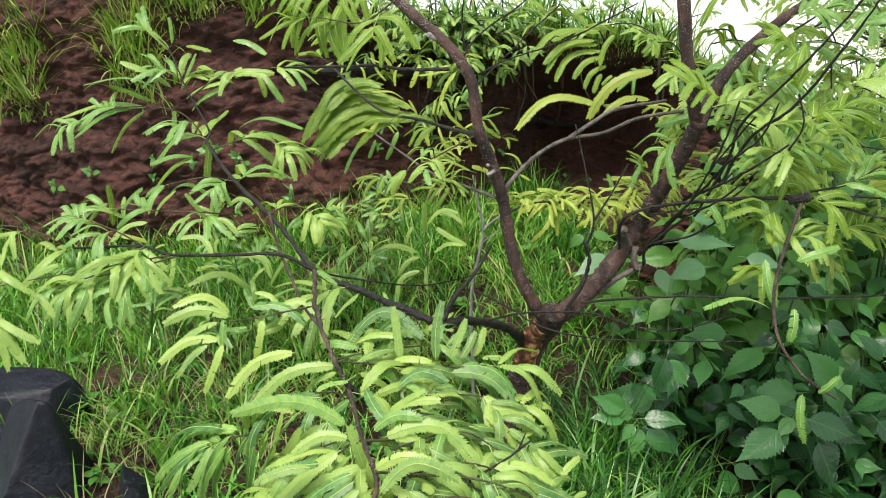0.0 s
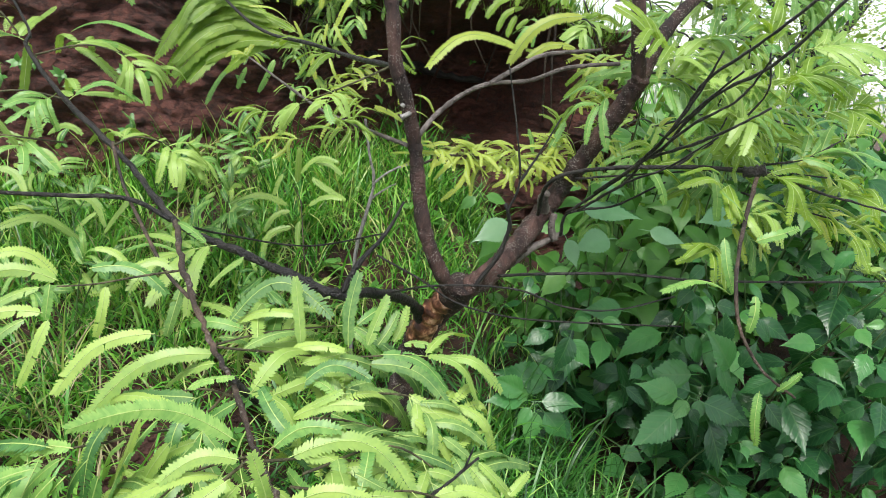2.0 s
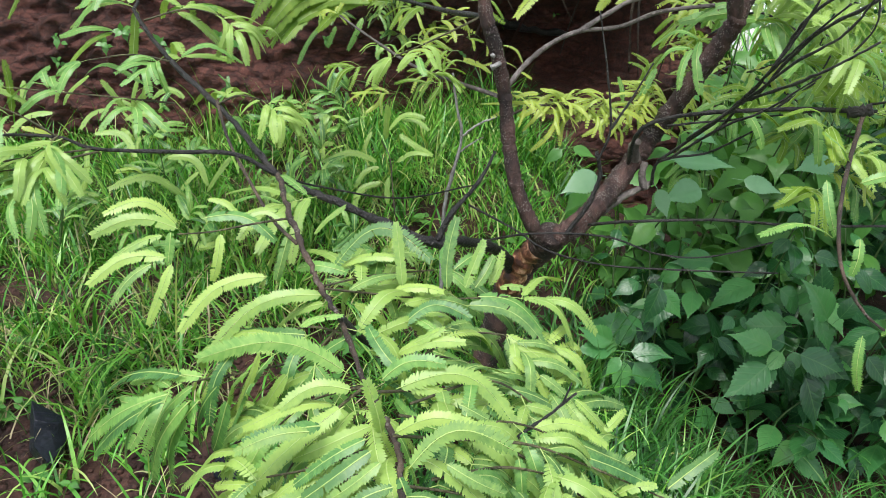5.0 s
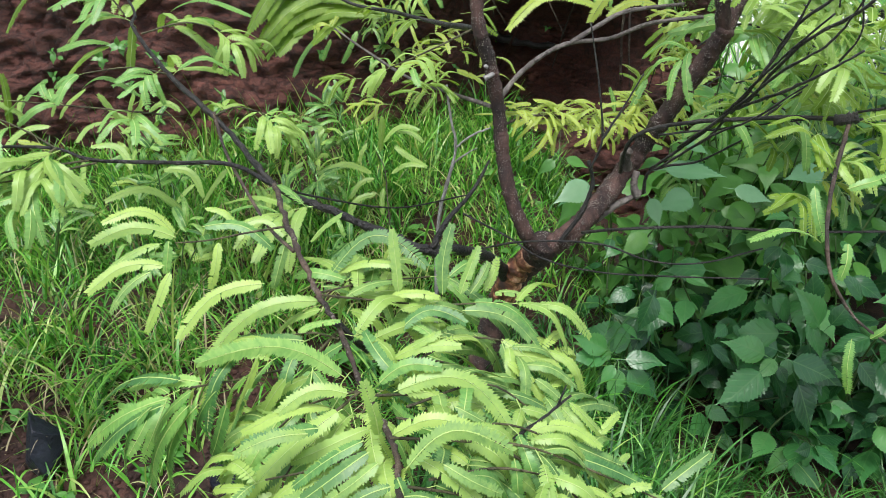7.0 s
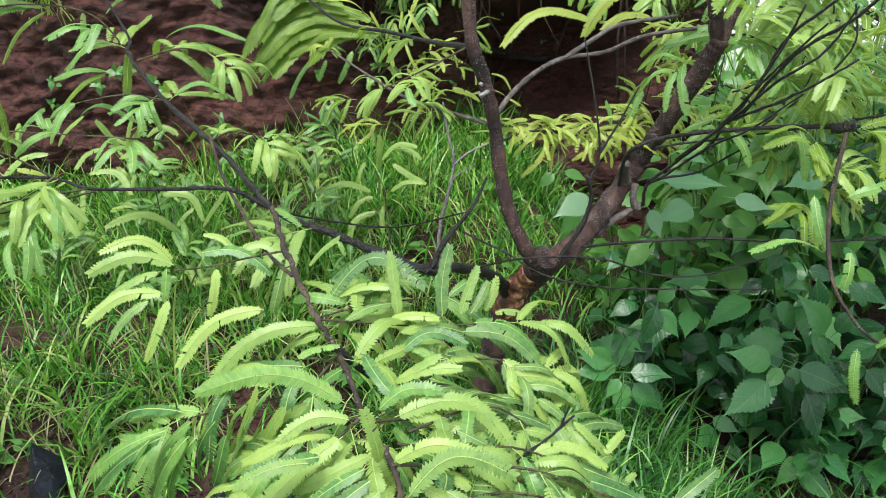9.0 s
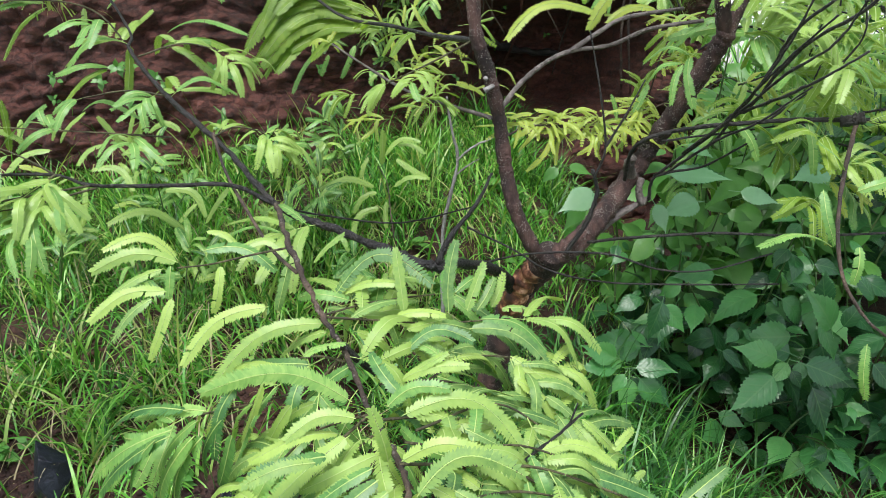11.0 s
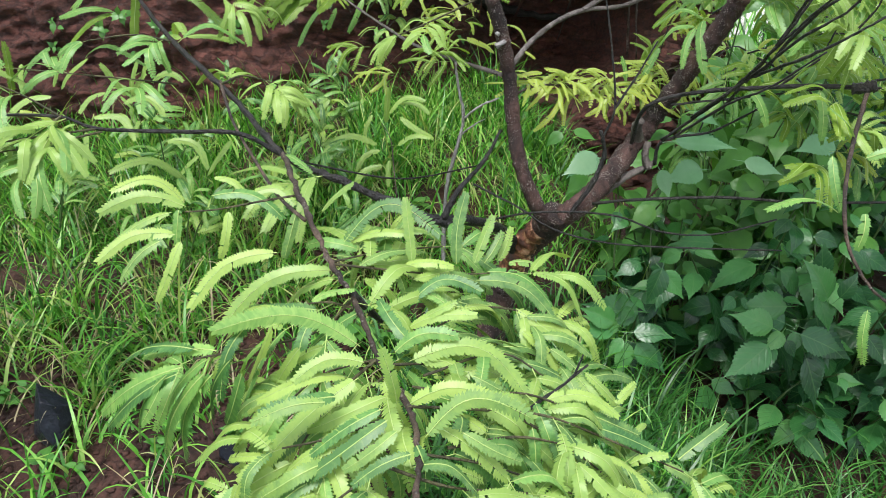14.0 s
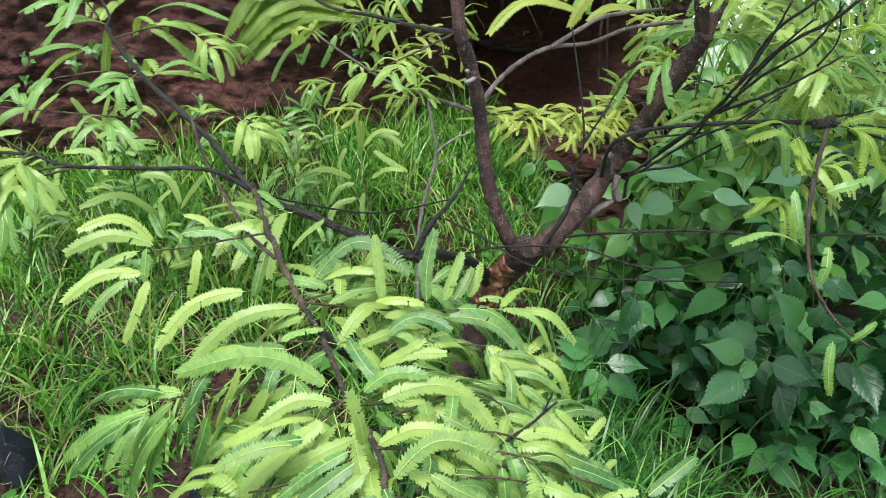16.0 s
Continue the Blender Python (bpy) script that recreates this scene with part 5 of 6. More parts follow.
# tufts in the upper right, near the rising twigs
NODES = [(0.649, 1.750, 1.504), (0.690, 1.700, 1.448), (0.726, 1.650, 1.409), (0.757, 1.600, 1.472), (0.762, 1.620, 1.371), (0.830, 1.600, 1.334), (0.726, 1.850, 1.370), (0.654, 1.850, 1.459), (0.790, 1.800, 1.328), (0.850, 1.650, 1.235), (0.643, 1.800, 1.500), (0.730, 1.800, 1.546), (0.817, 1.750, 1.589), (0.891, 1.700, 1.536), (0.886, 1.750, 1.645), (0.945, 1.700, 1.417), (0.872, 1.800, 1.454), (0.854, 1.900, 1.700)]
for i, node in enumerate(NODES):
    compound(tree, node, (0.9, -0.1, 0.25) if i % 4 else (-0.5, -0.1, 0.4), 5, 0.085, 0.25, own=False, sort=(MATURE, FRONDS, GREEN)[i % 3])
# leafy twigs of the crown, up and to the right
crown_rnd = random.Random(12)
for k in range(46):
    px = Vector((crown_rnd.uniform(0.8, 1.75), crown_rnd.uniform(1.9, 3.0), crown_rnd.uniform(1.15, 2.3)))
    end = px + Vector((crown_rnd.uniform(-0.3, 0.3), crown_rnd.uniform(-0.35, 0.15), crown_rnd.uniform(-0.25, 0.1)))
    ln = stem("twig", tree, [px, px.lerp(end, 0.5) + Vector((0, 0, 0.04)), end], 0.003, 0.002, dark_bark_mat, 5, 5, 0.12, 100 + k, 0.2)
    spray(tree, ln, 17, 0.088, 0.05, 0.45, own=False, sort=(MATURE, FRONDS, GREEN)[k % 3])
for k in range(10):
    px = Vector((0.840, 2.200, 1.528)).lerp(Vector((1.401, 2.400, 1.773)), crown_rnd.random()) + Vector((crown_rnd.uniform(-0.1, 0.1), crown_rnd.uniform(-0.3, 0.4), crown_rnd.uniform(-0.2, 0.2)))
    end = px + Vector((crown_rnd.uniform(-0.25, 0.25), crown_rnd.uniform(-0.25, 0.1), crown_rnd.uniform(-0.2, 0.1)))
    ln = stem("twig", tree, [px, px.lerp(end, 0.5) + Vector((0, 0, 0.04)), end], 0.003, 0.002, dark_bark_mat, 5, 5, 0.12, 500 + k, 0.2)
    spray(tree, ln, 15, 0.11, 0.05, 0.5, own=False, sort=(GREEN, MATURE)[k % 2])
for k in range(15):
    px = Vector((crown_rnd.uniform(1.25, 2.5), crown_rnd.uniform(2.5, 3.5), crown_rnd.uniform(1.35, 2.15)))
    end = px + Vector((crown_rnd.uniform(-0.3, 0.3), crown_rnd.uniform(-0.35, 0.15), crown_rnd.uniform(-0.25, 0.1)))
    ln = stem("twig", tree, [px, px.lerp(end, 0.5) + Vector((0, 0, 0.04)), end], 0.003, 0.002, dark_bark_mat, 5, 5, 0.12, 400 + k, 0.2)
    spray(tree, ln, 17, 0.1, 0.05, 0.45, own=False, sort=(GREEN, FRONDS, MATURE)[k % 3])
# unseen twigs overhead, added to cast shade on the shrubs and grass below
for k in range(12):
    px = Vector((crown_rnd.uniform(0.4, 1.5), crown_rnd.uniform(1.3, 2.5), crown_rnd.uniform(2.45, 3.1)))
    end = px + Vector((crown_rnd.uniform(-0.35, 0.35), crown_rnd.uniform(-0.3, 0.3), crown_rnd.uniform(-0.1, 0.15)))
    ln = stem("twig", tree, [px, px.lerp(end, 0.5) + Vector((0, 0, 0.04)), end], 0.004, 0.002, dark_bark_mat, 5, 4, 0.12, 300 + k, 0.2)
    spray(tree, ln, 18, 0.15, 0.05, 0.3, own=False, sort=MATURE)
join_loose(tree, "")


# ---- broad-leaved shrub ----
def broad_leaf_mesh(seed, droop, fold):
    """An oval, long-pointed, toothed leaf from (0,0,0) to about (0,1,0), puckered between its side veins."""
    rnd = random.Random(seed)
    n = 26
    verts, faces = [], []
    curl = rnd.uniform(-0.12, 0.12)
    for i in range(n + 1):
        t = i / n
        w = 0.27 * math.sin(math.pi * t ** 0.62) ** 0.9 * (1 - 0.62 * smooth(0.45, 1.0, t)) if 0 < i < n else 0.004
        tooth = 1 + (0.09 if i % 2 else -0.07) * rnd.uniform(0.6, 1.2)
        y, z = t * (1 - 0.12 * droop * t), -droop * 0.55 * t * t
        x = curl * t * t
        for s in (-1, -0.66, -0.33, 0, 0.33, 0.66, 1):
            edge = abs(s) == 1
            pucker = 0.006 * math.sin((t - 0.38 * abs(s) * w / 0.27) * 44) * abs(s) * (1 - 0.5 * edge) * smooth(0.05, 0.3, w / 0.27)
            verts.append((x + w * s * (tooth if edge else 1), y + (0.018 if edge and i % 2 else 0) + 0.05 * abs(s) * w, z + abs(s) * w * fold - s * s * w * 0.2 + pucker))
        if i:
            k = 7 * (i - 1)
            faces += [(k + s, k + s + 1, k + s + 8, k + s + 7) for s in range(6)]
    k = len(verts)
    verts += [(-0.012, 0, 0), (0.012, 0, 0), (0.006, -0.28, -0.04), (-0.006, -0.28, -0.04)]
    faces.append((k, k + 3, k + 2, k + 1))
    return mesh_from("leaf", verts, faces, [broad_mat])


LEAVES = [broad_leaf_mesh(i, d, f) for i, (d, f) in enumerate(((0.2, 0.25), (0.5, 0.15), (0.8, 0.3), (0.4, 0.45), (1.0, 0.2)))]


HERB = [m.copy() for m in LEAVES]
for m in HERB:
    m.materials[0] = herb_mat
SKY_SHEEN = [m.copy() for m in LEAVES]
for m in SKY_SHEEN:
    m.materials[0] = sky_sheen_mat


def shrub(at, stems, height, nodes, size, spread, seed, lean=(0, -0.25), meshes=None, label="dark green shrub with wet pointed toothed leaves"):
    rnd = random.Random(seed)
    base = Vector((at[0], at[1], ground_z(at[0], at[1]) - 0.02))
    ob = thing("broad_leaved_shrub", base, label, "shrub", "shrubs under the bank")
    for s in range(stems):
        a = rnd.uniform(0, 6.28)
        foot = base + Vector((math.cos(a), math.sin(a), 0)) * rnd.uniform(0.02, 0.14)
        h = height * rnd.uniform(0.6, 1.1)
        top = foot + Vector((math.cos(a) * spread * rnd.uniform(0.4, 1) + lean[0] * h, math.sin(a) * spread * rnd.uniform(0.4, 1) + lean[1] * h, h))
        mid = foot.lerp(top, 0.5) + Vector((rnd.uniform(-0.05, 0.05), rnd.uniform(-0.05, 0.05), 0.05))
        line = stem("stalk", ob, [foot, mid, top], 0.0045, 0.002, stem_mat, 6, 6, 0.1, seed + s)
        for k in range(nodes):
            t = 0.25 + 0.75 * k / (nodes - 1)
            p = line[min(int(t * (len(line) - 1)), len(line) - 1)]
            turn = k * math.pi / 2 + a
            for sgn in (0, math.pi):
                ang = turn + sgn + rnd.uniform(-0.4, 0.4)
                way = Vector((math.cos(ang), math.sin(ang) - 0.25, rnd.uniform(-0.85, 0.15))).normalized()
                ln = size * rnd.uniform(0.7, 1.35) * (1 - 0.45 * smooth(0.8, 1.0, t))
                start = p + way * ln * 0.28
                child("leaf", rnd.choice(meshes or LEAVES), ob, frond_pose(start, start + way * ln, (rnd.gauss(0, 0.3), rnd.gauss(-0.5, 0.25), 0.85), rnd.uniform(-0.4, 0.4)))
    return ob


front_shrub = shrub((0.98, 2.5), 9, 0.62, 6, 0.112, 0.22, 1)
shrub((0.78, 2.42), 5, 0.5, 4, 0.097, 0.15, 7)
shrub((1.12, 2.38), 5, 0.4, 4, 0.102, 0.16, 9)
shrub((0.7, 2.32), 4, 0.34, 4, 0.083, 0.12, 10)
shrub((1.38, 2.3), 5, 0.36, 4, 0.097, 0.16, 12)
shrub((1.65, 2.3), 5, 0.42, 4, 0.102, 0.18, 13)
shrub((2.05, 2.4), 7, 0.75, 6, 0.117, 0.24, 14, (0, -0.25), HERB, "tall light green shrub with soft oval leaves")
shrub((1.35, 2.35), 10, 0.68, 7, 0.122, 0.24, 2)
shrub((1.75, 2.4), 10, 0.8, 7, 0.126, 0.26, 3)
shrub((1.15, 2.75), 11, 0.95, 8, 0.132, 0.28, 4, (0, -0.25), HERB, "tall light green shrub with soft oval leaves")
shrub((1.6, 2.85), 11, 1.05, 8, 0.136, 0.3, 5)
shrub((0.75, 2.75), 7, 0.5, 5, 0.112, 0.2, 6, (0, -0.25), HERB, "tall light green shrub with soft oval leaves")
shrub((2.1, 2.9), 8, 1.0, 7, 0.122, 0.3, 8, (0, -0.25), HERB, "tall light green shrub with soft oval leaves")
shrub((1.0, 2.62), 8, 1.0, 8, 0.115, 0.22, 91, (0.1, -0.1), HERB, "tall light green shrub with soft oval leaves")
shrub((1.35, 2.6), 8, 1.05, 8, 0.115, 0.24, 92, (0.1, -0.1), HERB, "tall light green shrub with soft oval leaves")
shrub((0.95, 2.25), 5, 0.26, 4, 0.1, 0.14, 93)
shrub((1.3, 2.22), 5, 0.26, 4, 0.1, 0.14, 94)
shrub((1.62, 2.22), 5, 0.28, 4, 0.1, 0.14, 95)
PALE_SHRUB = "tall light green shrub with soft oval leaves"
for i, (x, y, h) in enumerate(((1.5, 3.3, 1.0), (1.95, 3.4, 0.95), (2.4, 3.3, 1.0), (1.75, 3.9, 1.1), (2.4, 4.1, 1.15))):
    shrub((x, y), 9, h, 8, 0.115, 0.32, 60 + 11 * i, (0, -0.1), HERB, PALE_SHRUB)
# the leaves that stand out in front: stalk end, tip, mesh
BIG = [
    ((1.047, 2.140, 0.678), (0.863, 2.100, 0.695), 1), ((1.037, 2.120, 0.628), (0.886, 2.120, 0.693), 3), ((0.992, 2.100, 0.613), (0.831, 2.030, 0.533), 1),
    ((1.075, 2.100, 0.591), (1.100, 2.020, 0.463), 0), ((1.060, 2.120, 0.628), (1.205, 2.050, 0.544), 1), ((1.128, 2.160, 0.739), (1.103, 2.150, 0.857), 0),
    ((1.096, 2.140, 0.740), (1.135, 2.080, 0.615), 3), ((0.728, 2.200, 0.777), (0.631, 2.120, 0.699), 1), ((0.602, 2.150, 0.614), (0.690, 2.080, 0.630), 0),
    ((0.576, 2.150, 0.622), (0.448, 2.120, 0.670), 0), ((0.619, 2.140, 0.592), (0.686, 2.080, 0.518), 0), ((0.580, 2.140, 0.606), (0.590, 2.080, 0.510), 3),
]
PALE = [
    ((0.537, 2.400, 1.031), (0.434, 2.350, 1.017), 1), ((0.747, 2.350, 1.097), (0.897, 2.300, 1.106), 0), ((0.647, 2.200, 1.039), (0.667, 2.150, 0.982), 0),
    ((0.652, 2.200, 0.645), (0.474, 2.160, 0.674), 2), ((0.998, 2.090, 0.634), (0.936, 2.050, 0.580), 0), ((1.030, 2.090, 0.637), (1.015, 2.060, 0.565), 0),
    ((1.214, 2.200, 0.727), (1.292, 2.150, 0.669), 1), ((1.306, 2.200, 0.734), (1.234, 2.200, 0.853), 1), ((0.892, 2.300, 0.809), (0.746, 2.280, 0.834), 1),
]
# upturned leaves of the shrub, their sky sheen painted on as a paler colour
for i, (base, tip, k) in enumerate((((0.514, 2.300, 1.058), (0.402, 2.240, 1.047), 1), ((0.479, 2.320, 1.074), (0.509, 2.260, 1.032), 0), ((0.723, 2.300, 1.106), (0.875, 2.240, 1.116), 0), ((0.607, 2.100, 1.065), (0.641, 2.080, 0.997), 0), ((0.766, 2.300, 1.184), (0.834, 2.260, 1.162), 1), ((0.785, 2.250, 1.036), (0.663, 2.200, 1.029), 3), ((0.929, 2.300, 1.050), (1.029, 2.250, 1.032), 1), ((1.180, 2.300, 1.106), (1.054, 2.250, 1.086), 0))):
    child("leaf", SKY_SHEEN[k], front_shrub, frond_pose(base, tip, (0, -0.6, 0.8), (i * 0.37) % 0.6 - 0.3), "leaf with the sky's pale reflection put into its colour")
WHORLS = [
    ((0.529, 2.060, 0.654), (0.411, 2.031, 0.686), 1), ((0.524, 2.060, 0.670), (0.420, 2.033, 0.734), 3), ((0.549, 2.060, 0.649), (0.659, 2.028, 0.657), 0),
    ((0.542, 2.060, 0.641), (0.498, 2.040, 0.584), 0), ((0.550, 2.060, 0.637), (0.536, 2.029, 0.527), 0), ((0.565, 2.060, 0.632), (0.646, 2.027, 0.540), 1),
    ((0.961, 2.060, 0.643), (0.826, 2.029, 0.714), 1), ((0.956, 2.060, 0.618), (0.816, 2.016, 0.522), 0), ((0.983, 2.060, 0.622), (1.017, 2.043, 0.569), 0),
    ((1.041, 2.060, 0.587), (1.097, 2.016, 0.428), 0), ((1.001, 2.060, 0.641), (1.153, 2.015, 0.588), 1), ((0.629, 2.060, 0.840), (0.582, 2.026, 0.729), 3),
]
WHORLS_B = [
    ((0.577, 2.060, 0.842), (0.490, 2.037, 0.822), 1), ((0.616, 2.060, 0.826), (0.686, 2.031, 0.750), 0), ((1.093, 2.060, 0.712), (1.004, 2.025, 0.859), 3),
    ((1.107, 2.060, 0.722), (1.153, 2.033, 0.807), 1), ((0.782, 2.060, 0.689), (0.854, 2.036, 0.641), 0), ((1.203, 2.060, 0.635), (1.273, 2.031, 0.546), 0),
]
for i, (base, tip, k) in enumerate(BIG + PALE + WHORLS + WHORLS_B):
    child("leaf", LEAVES[k], front_shrub, frond_pose(Vector(base).lerp(Vector(tip), 0.14), tip, (0, -0.75, 0.65), (i * 0.37) % 0.9 - 0.45))


# ---- grass ----
def blades(name, roots, label, mat, height, width, seed, lean=0.6, category="grass"):
    """Many bent grass blades at the given roots, as one mesh."""
    rnd = np.random.RandomState(seed)
    n = len(roots)
    roots = np.asarray(roots)
    h = height * rnd.uniform(0.35, 1.3, n) * np.array([0.95 + 0.75 * noise.noise((p[0] * 6, p[1] * 6, 3)) for p in roots])
    a = rnd.uniform(0, 2 * np.pi, n)
    le = lean * rnd.uniform(0.1, 1.3, n)
    w = width * rnd.uniform(0.6, 1.3, n)
    tw = rnd.uniform(-0.9, 0.9, n)
    way = np.stack((np.cos(a), np.sin(a), 0 * a), 1)
    across = np.stack((-np.sin(a + tw), np.cos(a + tw), 0 * a), 1)
    first, last = rnd.uniform(0.0, 0.5, n), np.minimum(le * 1.15 + 0.25, 2.6)
    p, rows, old = roots.copy(), [], 0.0
    for t in (0, 0.2, 0.4, 0.58, 0.74, 0.88, 1.0):
        tilt = first + (last - first) * t ** 1.3
        p = p + way * (np.sin(tilt) * h * 1.25 * (t - old))[:, None]
        p[:, 2] += np.cos(tilt) * h * 1.25 * (t - old)
        half = across * (w * (0.8 + 0.2 * t if t < 0.5 else 1.3 * (1 - t) ** 0.7 + 0.02) * 0.5)[:, None]
        rows += [p - half, p + half]
        old = t
    v = np.stack(rows, 1).reshape(-1, 3)
    q = np.array([(2 * k, 2 * k + 1, 2 * k + 3, 2 * k + 2) for k in range(6)])
    f = (np.arange(n)[:, None, None] * 14 + q[None]).reshape(-1, 4)
    me = mesh_from(name, v.tolist(), f.tolist(), [mat])
    return tagged(new(name, me), label, category, kind="stuff")


def scatter(count, x0, x1, y0, y1, keep, seed, clump=(5, 13), wide=0.028):
    """Roots of grass in tussocks, over a stretch of the ground."""
    rnd = random.Random(seed)
    out = []
    while len(out) < count:
        x, y = rnd.uniform(x0, x1), rnd.uniform(y0, y1)
        edge = min(x - x0, x1 - x, y - y0) / 0.45
        if rnd.random() < keep(x, y) * min(1.0, edge + 0.05):
            for _ in range(rnd.randint(*clump)):
                px, py = x + rnd.gauss(0, wide), y + rnd.gauss(0, wide)
                out.append((px, py, ground_z(px, py) - 0.01))
    return out[:count]


def lush(x, y):
    clump = 0.5 + 0.9 * noise.noise((x * 4, y * 4, 7))
    bare = smooth(2.35, 1.85, y) * smooth(0.1, -0.3, x)
    return max(0.0, min(1, clump * 1.3 * (1 - 0.84 * bare)))


blades("grass", scatter(13000, -2.8, 0.95, 1.15, 3.5, lush, 1), "lush wet green grass on the slope", grass_mat, 0.155, 0.0078, 1, 2.2)
blades("grass", scatter(3200, -2.8, 0.5, 1.6, 3.3, lush, 21), "pale arching grass stems on the slope", pale_grass_mat, 0.175, 0.0052, 21, 2.3)
blades("grass", scatter(6500, -2.6, 0.9, 2.2, 3.5, lush, 11), "tall thin green grass under the bank", grass_mat, 0.17, 0.006, 11, 1.5)
blades("grass", scatter(4600, -0.1, 2.3, 1.2, 2.15, lambda x, y: 0.8 if x < 0.85 else 0.3, 2), "long arching grass before the shrubs", rich_shaded_grass_mat, 0.2, 0.0075, 2, 1.9)
blades("grass", scatter(5000, 1.4, 5.0, 3.0, 6.5, lambda x, y: 0.8, 6), "tall green weeds beyond the shrubs", grass_mat, 0.6, 0.025, 6, 0.9)
blades("grass", scatter(650, -1.5, -0.05, 1.45, 2.3, lambda x, y: 1.0 if noise.noise((x * 6, y * 6, 4)) > 0.1 else 0.12, 31, (5, 10), 0.02), "broad-bladed grass clumps on bare soil", grass_mat, 0.115, 0.008, 31, 1.9)
blades("grass", scatter(22000, -7.0, 5.0, -5.0, 1.1, lambda x, y: 0.7 if x * x + y * y > 0.6 else 0.0, 77, (5, 13), 0.05), "short wet grass of the slope", grass_mat, 0.15, 0.016, 77, 1.6)
blades("grass", scatter(5000, 2.1, 6.0, 0.9, 3.2, lambda x, y: 0.7, 79, (5, 13), 0.05), "short wet grass beside the shrubs", grass_mat, 0.17, 0.014, 79, 1.6)
blades("grass", scatter(3500, -7.0, -2.5, 0.8, 3.3, lambda x, y: 0.7, 78, (5, 13), 0.05), "short wet grass along the bank's foot", grass_mat, 0.17, 0.014, 78, 1.6)
blades("grass", scatter(1900, -0.6, 1.3, 1.1, 3.0, lambda x, y: math.exp(-((x - 0.32) / 0.3) ** 2 - ((y - 2.0) / 0.32) ** 2), 41, (5, 10), 0.02), "short bright grass round the tree's foot", rich_shaded_grass_mat, 0.1, 0.006, 41, 1.8)
blades("dry_grass", scatter(1300, -2.4, 0.0, 1.6, 2.8, lambda x, y: 0.7, 3), "straw-coloured grass stalks among the green", dry_mat, 0.14, 0.0045, 3, 1.6)


def bank_roots(count, u0, u1, v0, v1, seed, keep=lambda u, v: 1.0):
    rnd = random.Random(seed)
    out = []
    while len(out) < count:
        u, v = rnd.uniform(u0, u1), rnd.uniform(v0, v1)
        if rnd.random() < keep(u, v):
            for _ in range(rnd.randint(4, 12)):
                x, y, z = bank_point(u + rnd.gauss(0, 0.025), min(max(v + rnd.gauss(0, 0.004), 0), 2))
                out.append((x, y, z - 0.01))
    return out[:count]


blades("grass", bank_roots(4500, -3.5, 1.3, 0.985, 1.09, 4), "long grass over the edge of the bank", grass_mat, 0.2, 0.01, 4, 1.5)
blades("grass", bank_roots(1500, -0.1, 1.25, 0.94, 1.0, 61), "limp grass hanging over the hollow", pale_grass_mat, 0.15, 0.0045, 61, 2.2)
blades("grass", bank_roots(1900, -2.6, -1.2, 0.6, 0.97, 5, lambda u, v: 1.0 if noise.noise((u * 3, v * 5, 2)) > 0.05 else 0.0), "tufts of grass on the bank's face", pale_grass_mat, 0.24, 0.0075, 5, 1.7)
blades("grass", bank_roots(650, -2.6, -1.1, 0.6, 0.97, 55, lambda u, v: 1.0 if noise.noise((u * 3, v * 5, 2)) > 0.0 else 0.0), "green tufts of grass on the bank's face", pale_grass_mat, 0.2, 0.007, 55, 1.7)
blades("grass", bank_roots(700, -1.25, -0.3, 0.72, 0.97, 15, lambda u, v: 1.0 if noise.noise((u * 6, v * 9, 6)) > 0.3 else 0.0), "thin hanging grass on the bank's face", pale_grass_mat, 0.2, 0.008, 15, 1.8)


def clods(count, x0, x1, y0, y1, seed):
    """Crumbs of wet soil lying on the bare ground, as one mesh."""
    rnd = random.Random(seed)
    bm = bmesh.new()
    bmesh.ops.create_icosphere(bm, subdivisions=1, radius=1.0)
    unit = [v.co.copy() for v in bm.verts]
    tris = [tuple(v.index for v in f.verts) for f in bm.faces]
    bm.free()
    verts, faces = [], []
    for _ in range(count):
        x, y = rnd.uniform(x0, x1), rnd.uniform(y0, y1)
        size = rnd.uniform(0.003, 0.011) * (1.6 if rnd.random() < 0.1 else 1)
        k = len(verts)
        verts += [Vector((x, y, ground_z(x, y) + size * 0.3)) + Vector((u.x, u.y, u.z * 0.7)) * size * rnd.uniform(0.7, 1.25) for u in unit]
        faces += [tuple(k + i for i in t) for t in tris]
    me = mesh_from("soil_crumbs", verts, faces, [soil_mat])
    tagged(new("soil_crumbs", me), "crumbs of wet red-brown soil", "soil", kind="stuff")


clods(5000, -1.4, 0.2, 1.35, 2.4, 9)


# ---- roots and plants of the bank ----
def bank_at(u, z, out=0.0):
    """The point of the cut face at a height z, or a little before it."""
    p = Vector(bank_point(u, min((z - 0.35) / (bank_top(min(u, 1.4)) - 0.35), 1.0)))
    return p + Vector((0, -out, 0))


def root(points, r0, r1, mat, seed, label):
    base = Vector(points[0])
    v, f, _ = tube([Vector(p) - base for p in points], r0, r1, 8, 6, 0.25, seed, 0.5)
    ob = tagged(new("root", mesh_from("root", v, f, [mat])), label, "root", "roots in the bank")
    ob.location = base


root([bank_at(-0.7, 1.72, 0.0), bank_at(-0.45, 1.71, 0.05), bank_at(-0.15, 1.69, 0.05), bank_at(0.1, 1.66, 0.0)], 0.014, 0.018, dark_bark_mat, 1, "thick black wet root along the bank")
root([bank_at(-0.6, 1.76, 0.0), bank_at(-0.2, 1.73, 0.06), bank_at(0.1, 1.72, 0.0)], 0.008, 0.006, dark_bark_mat, 2, "thin black root along the bank")
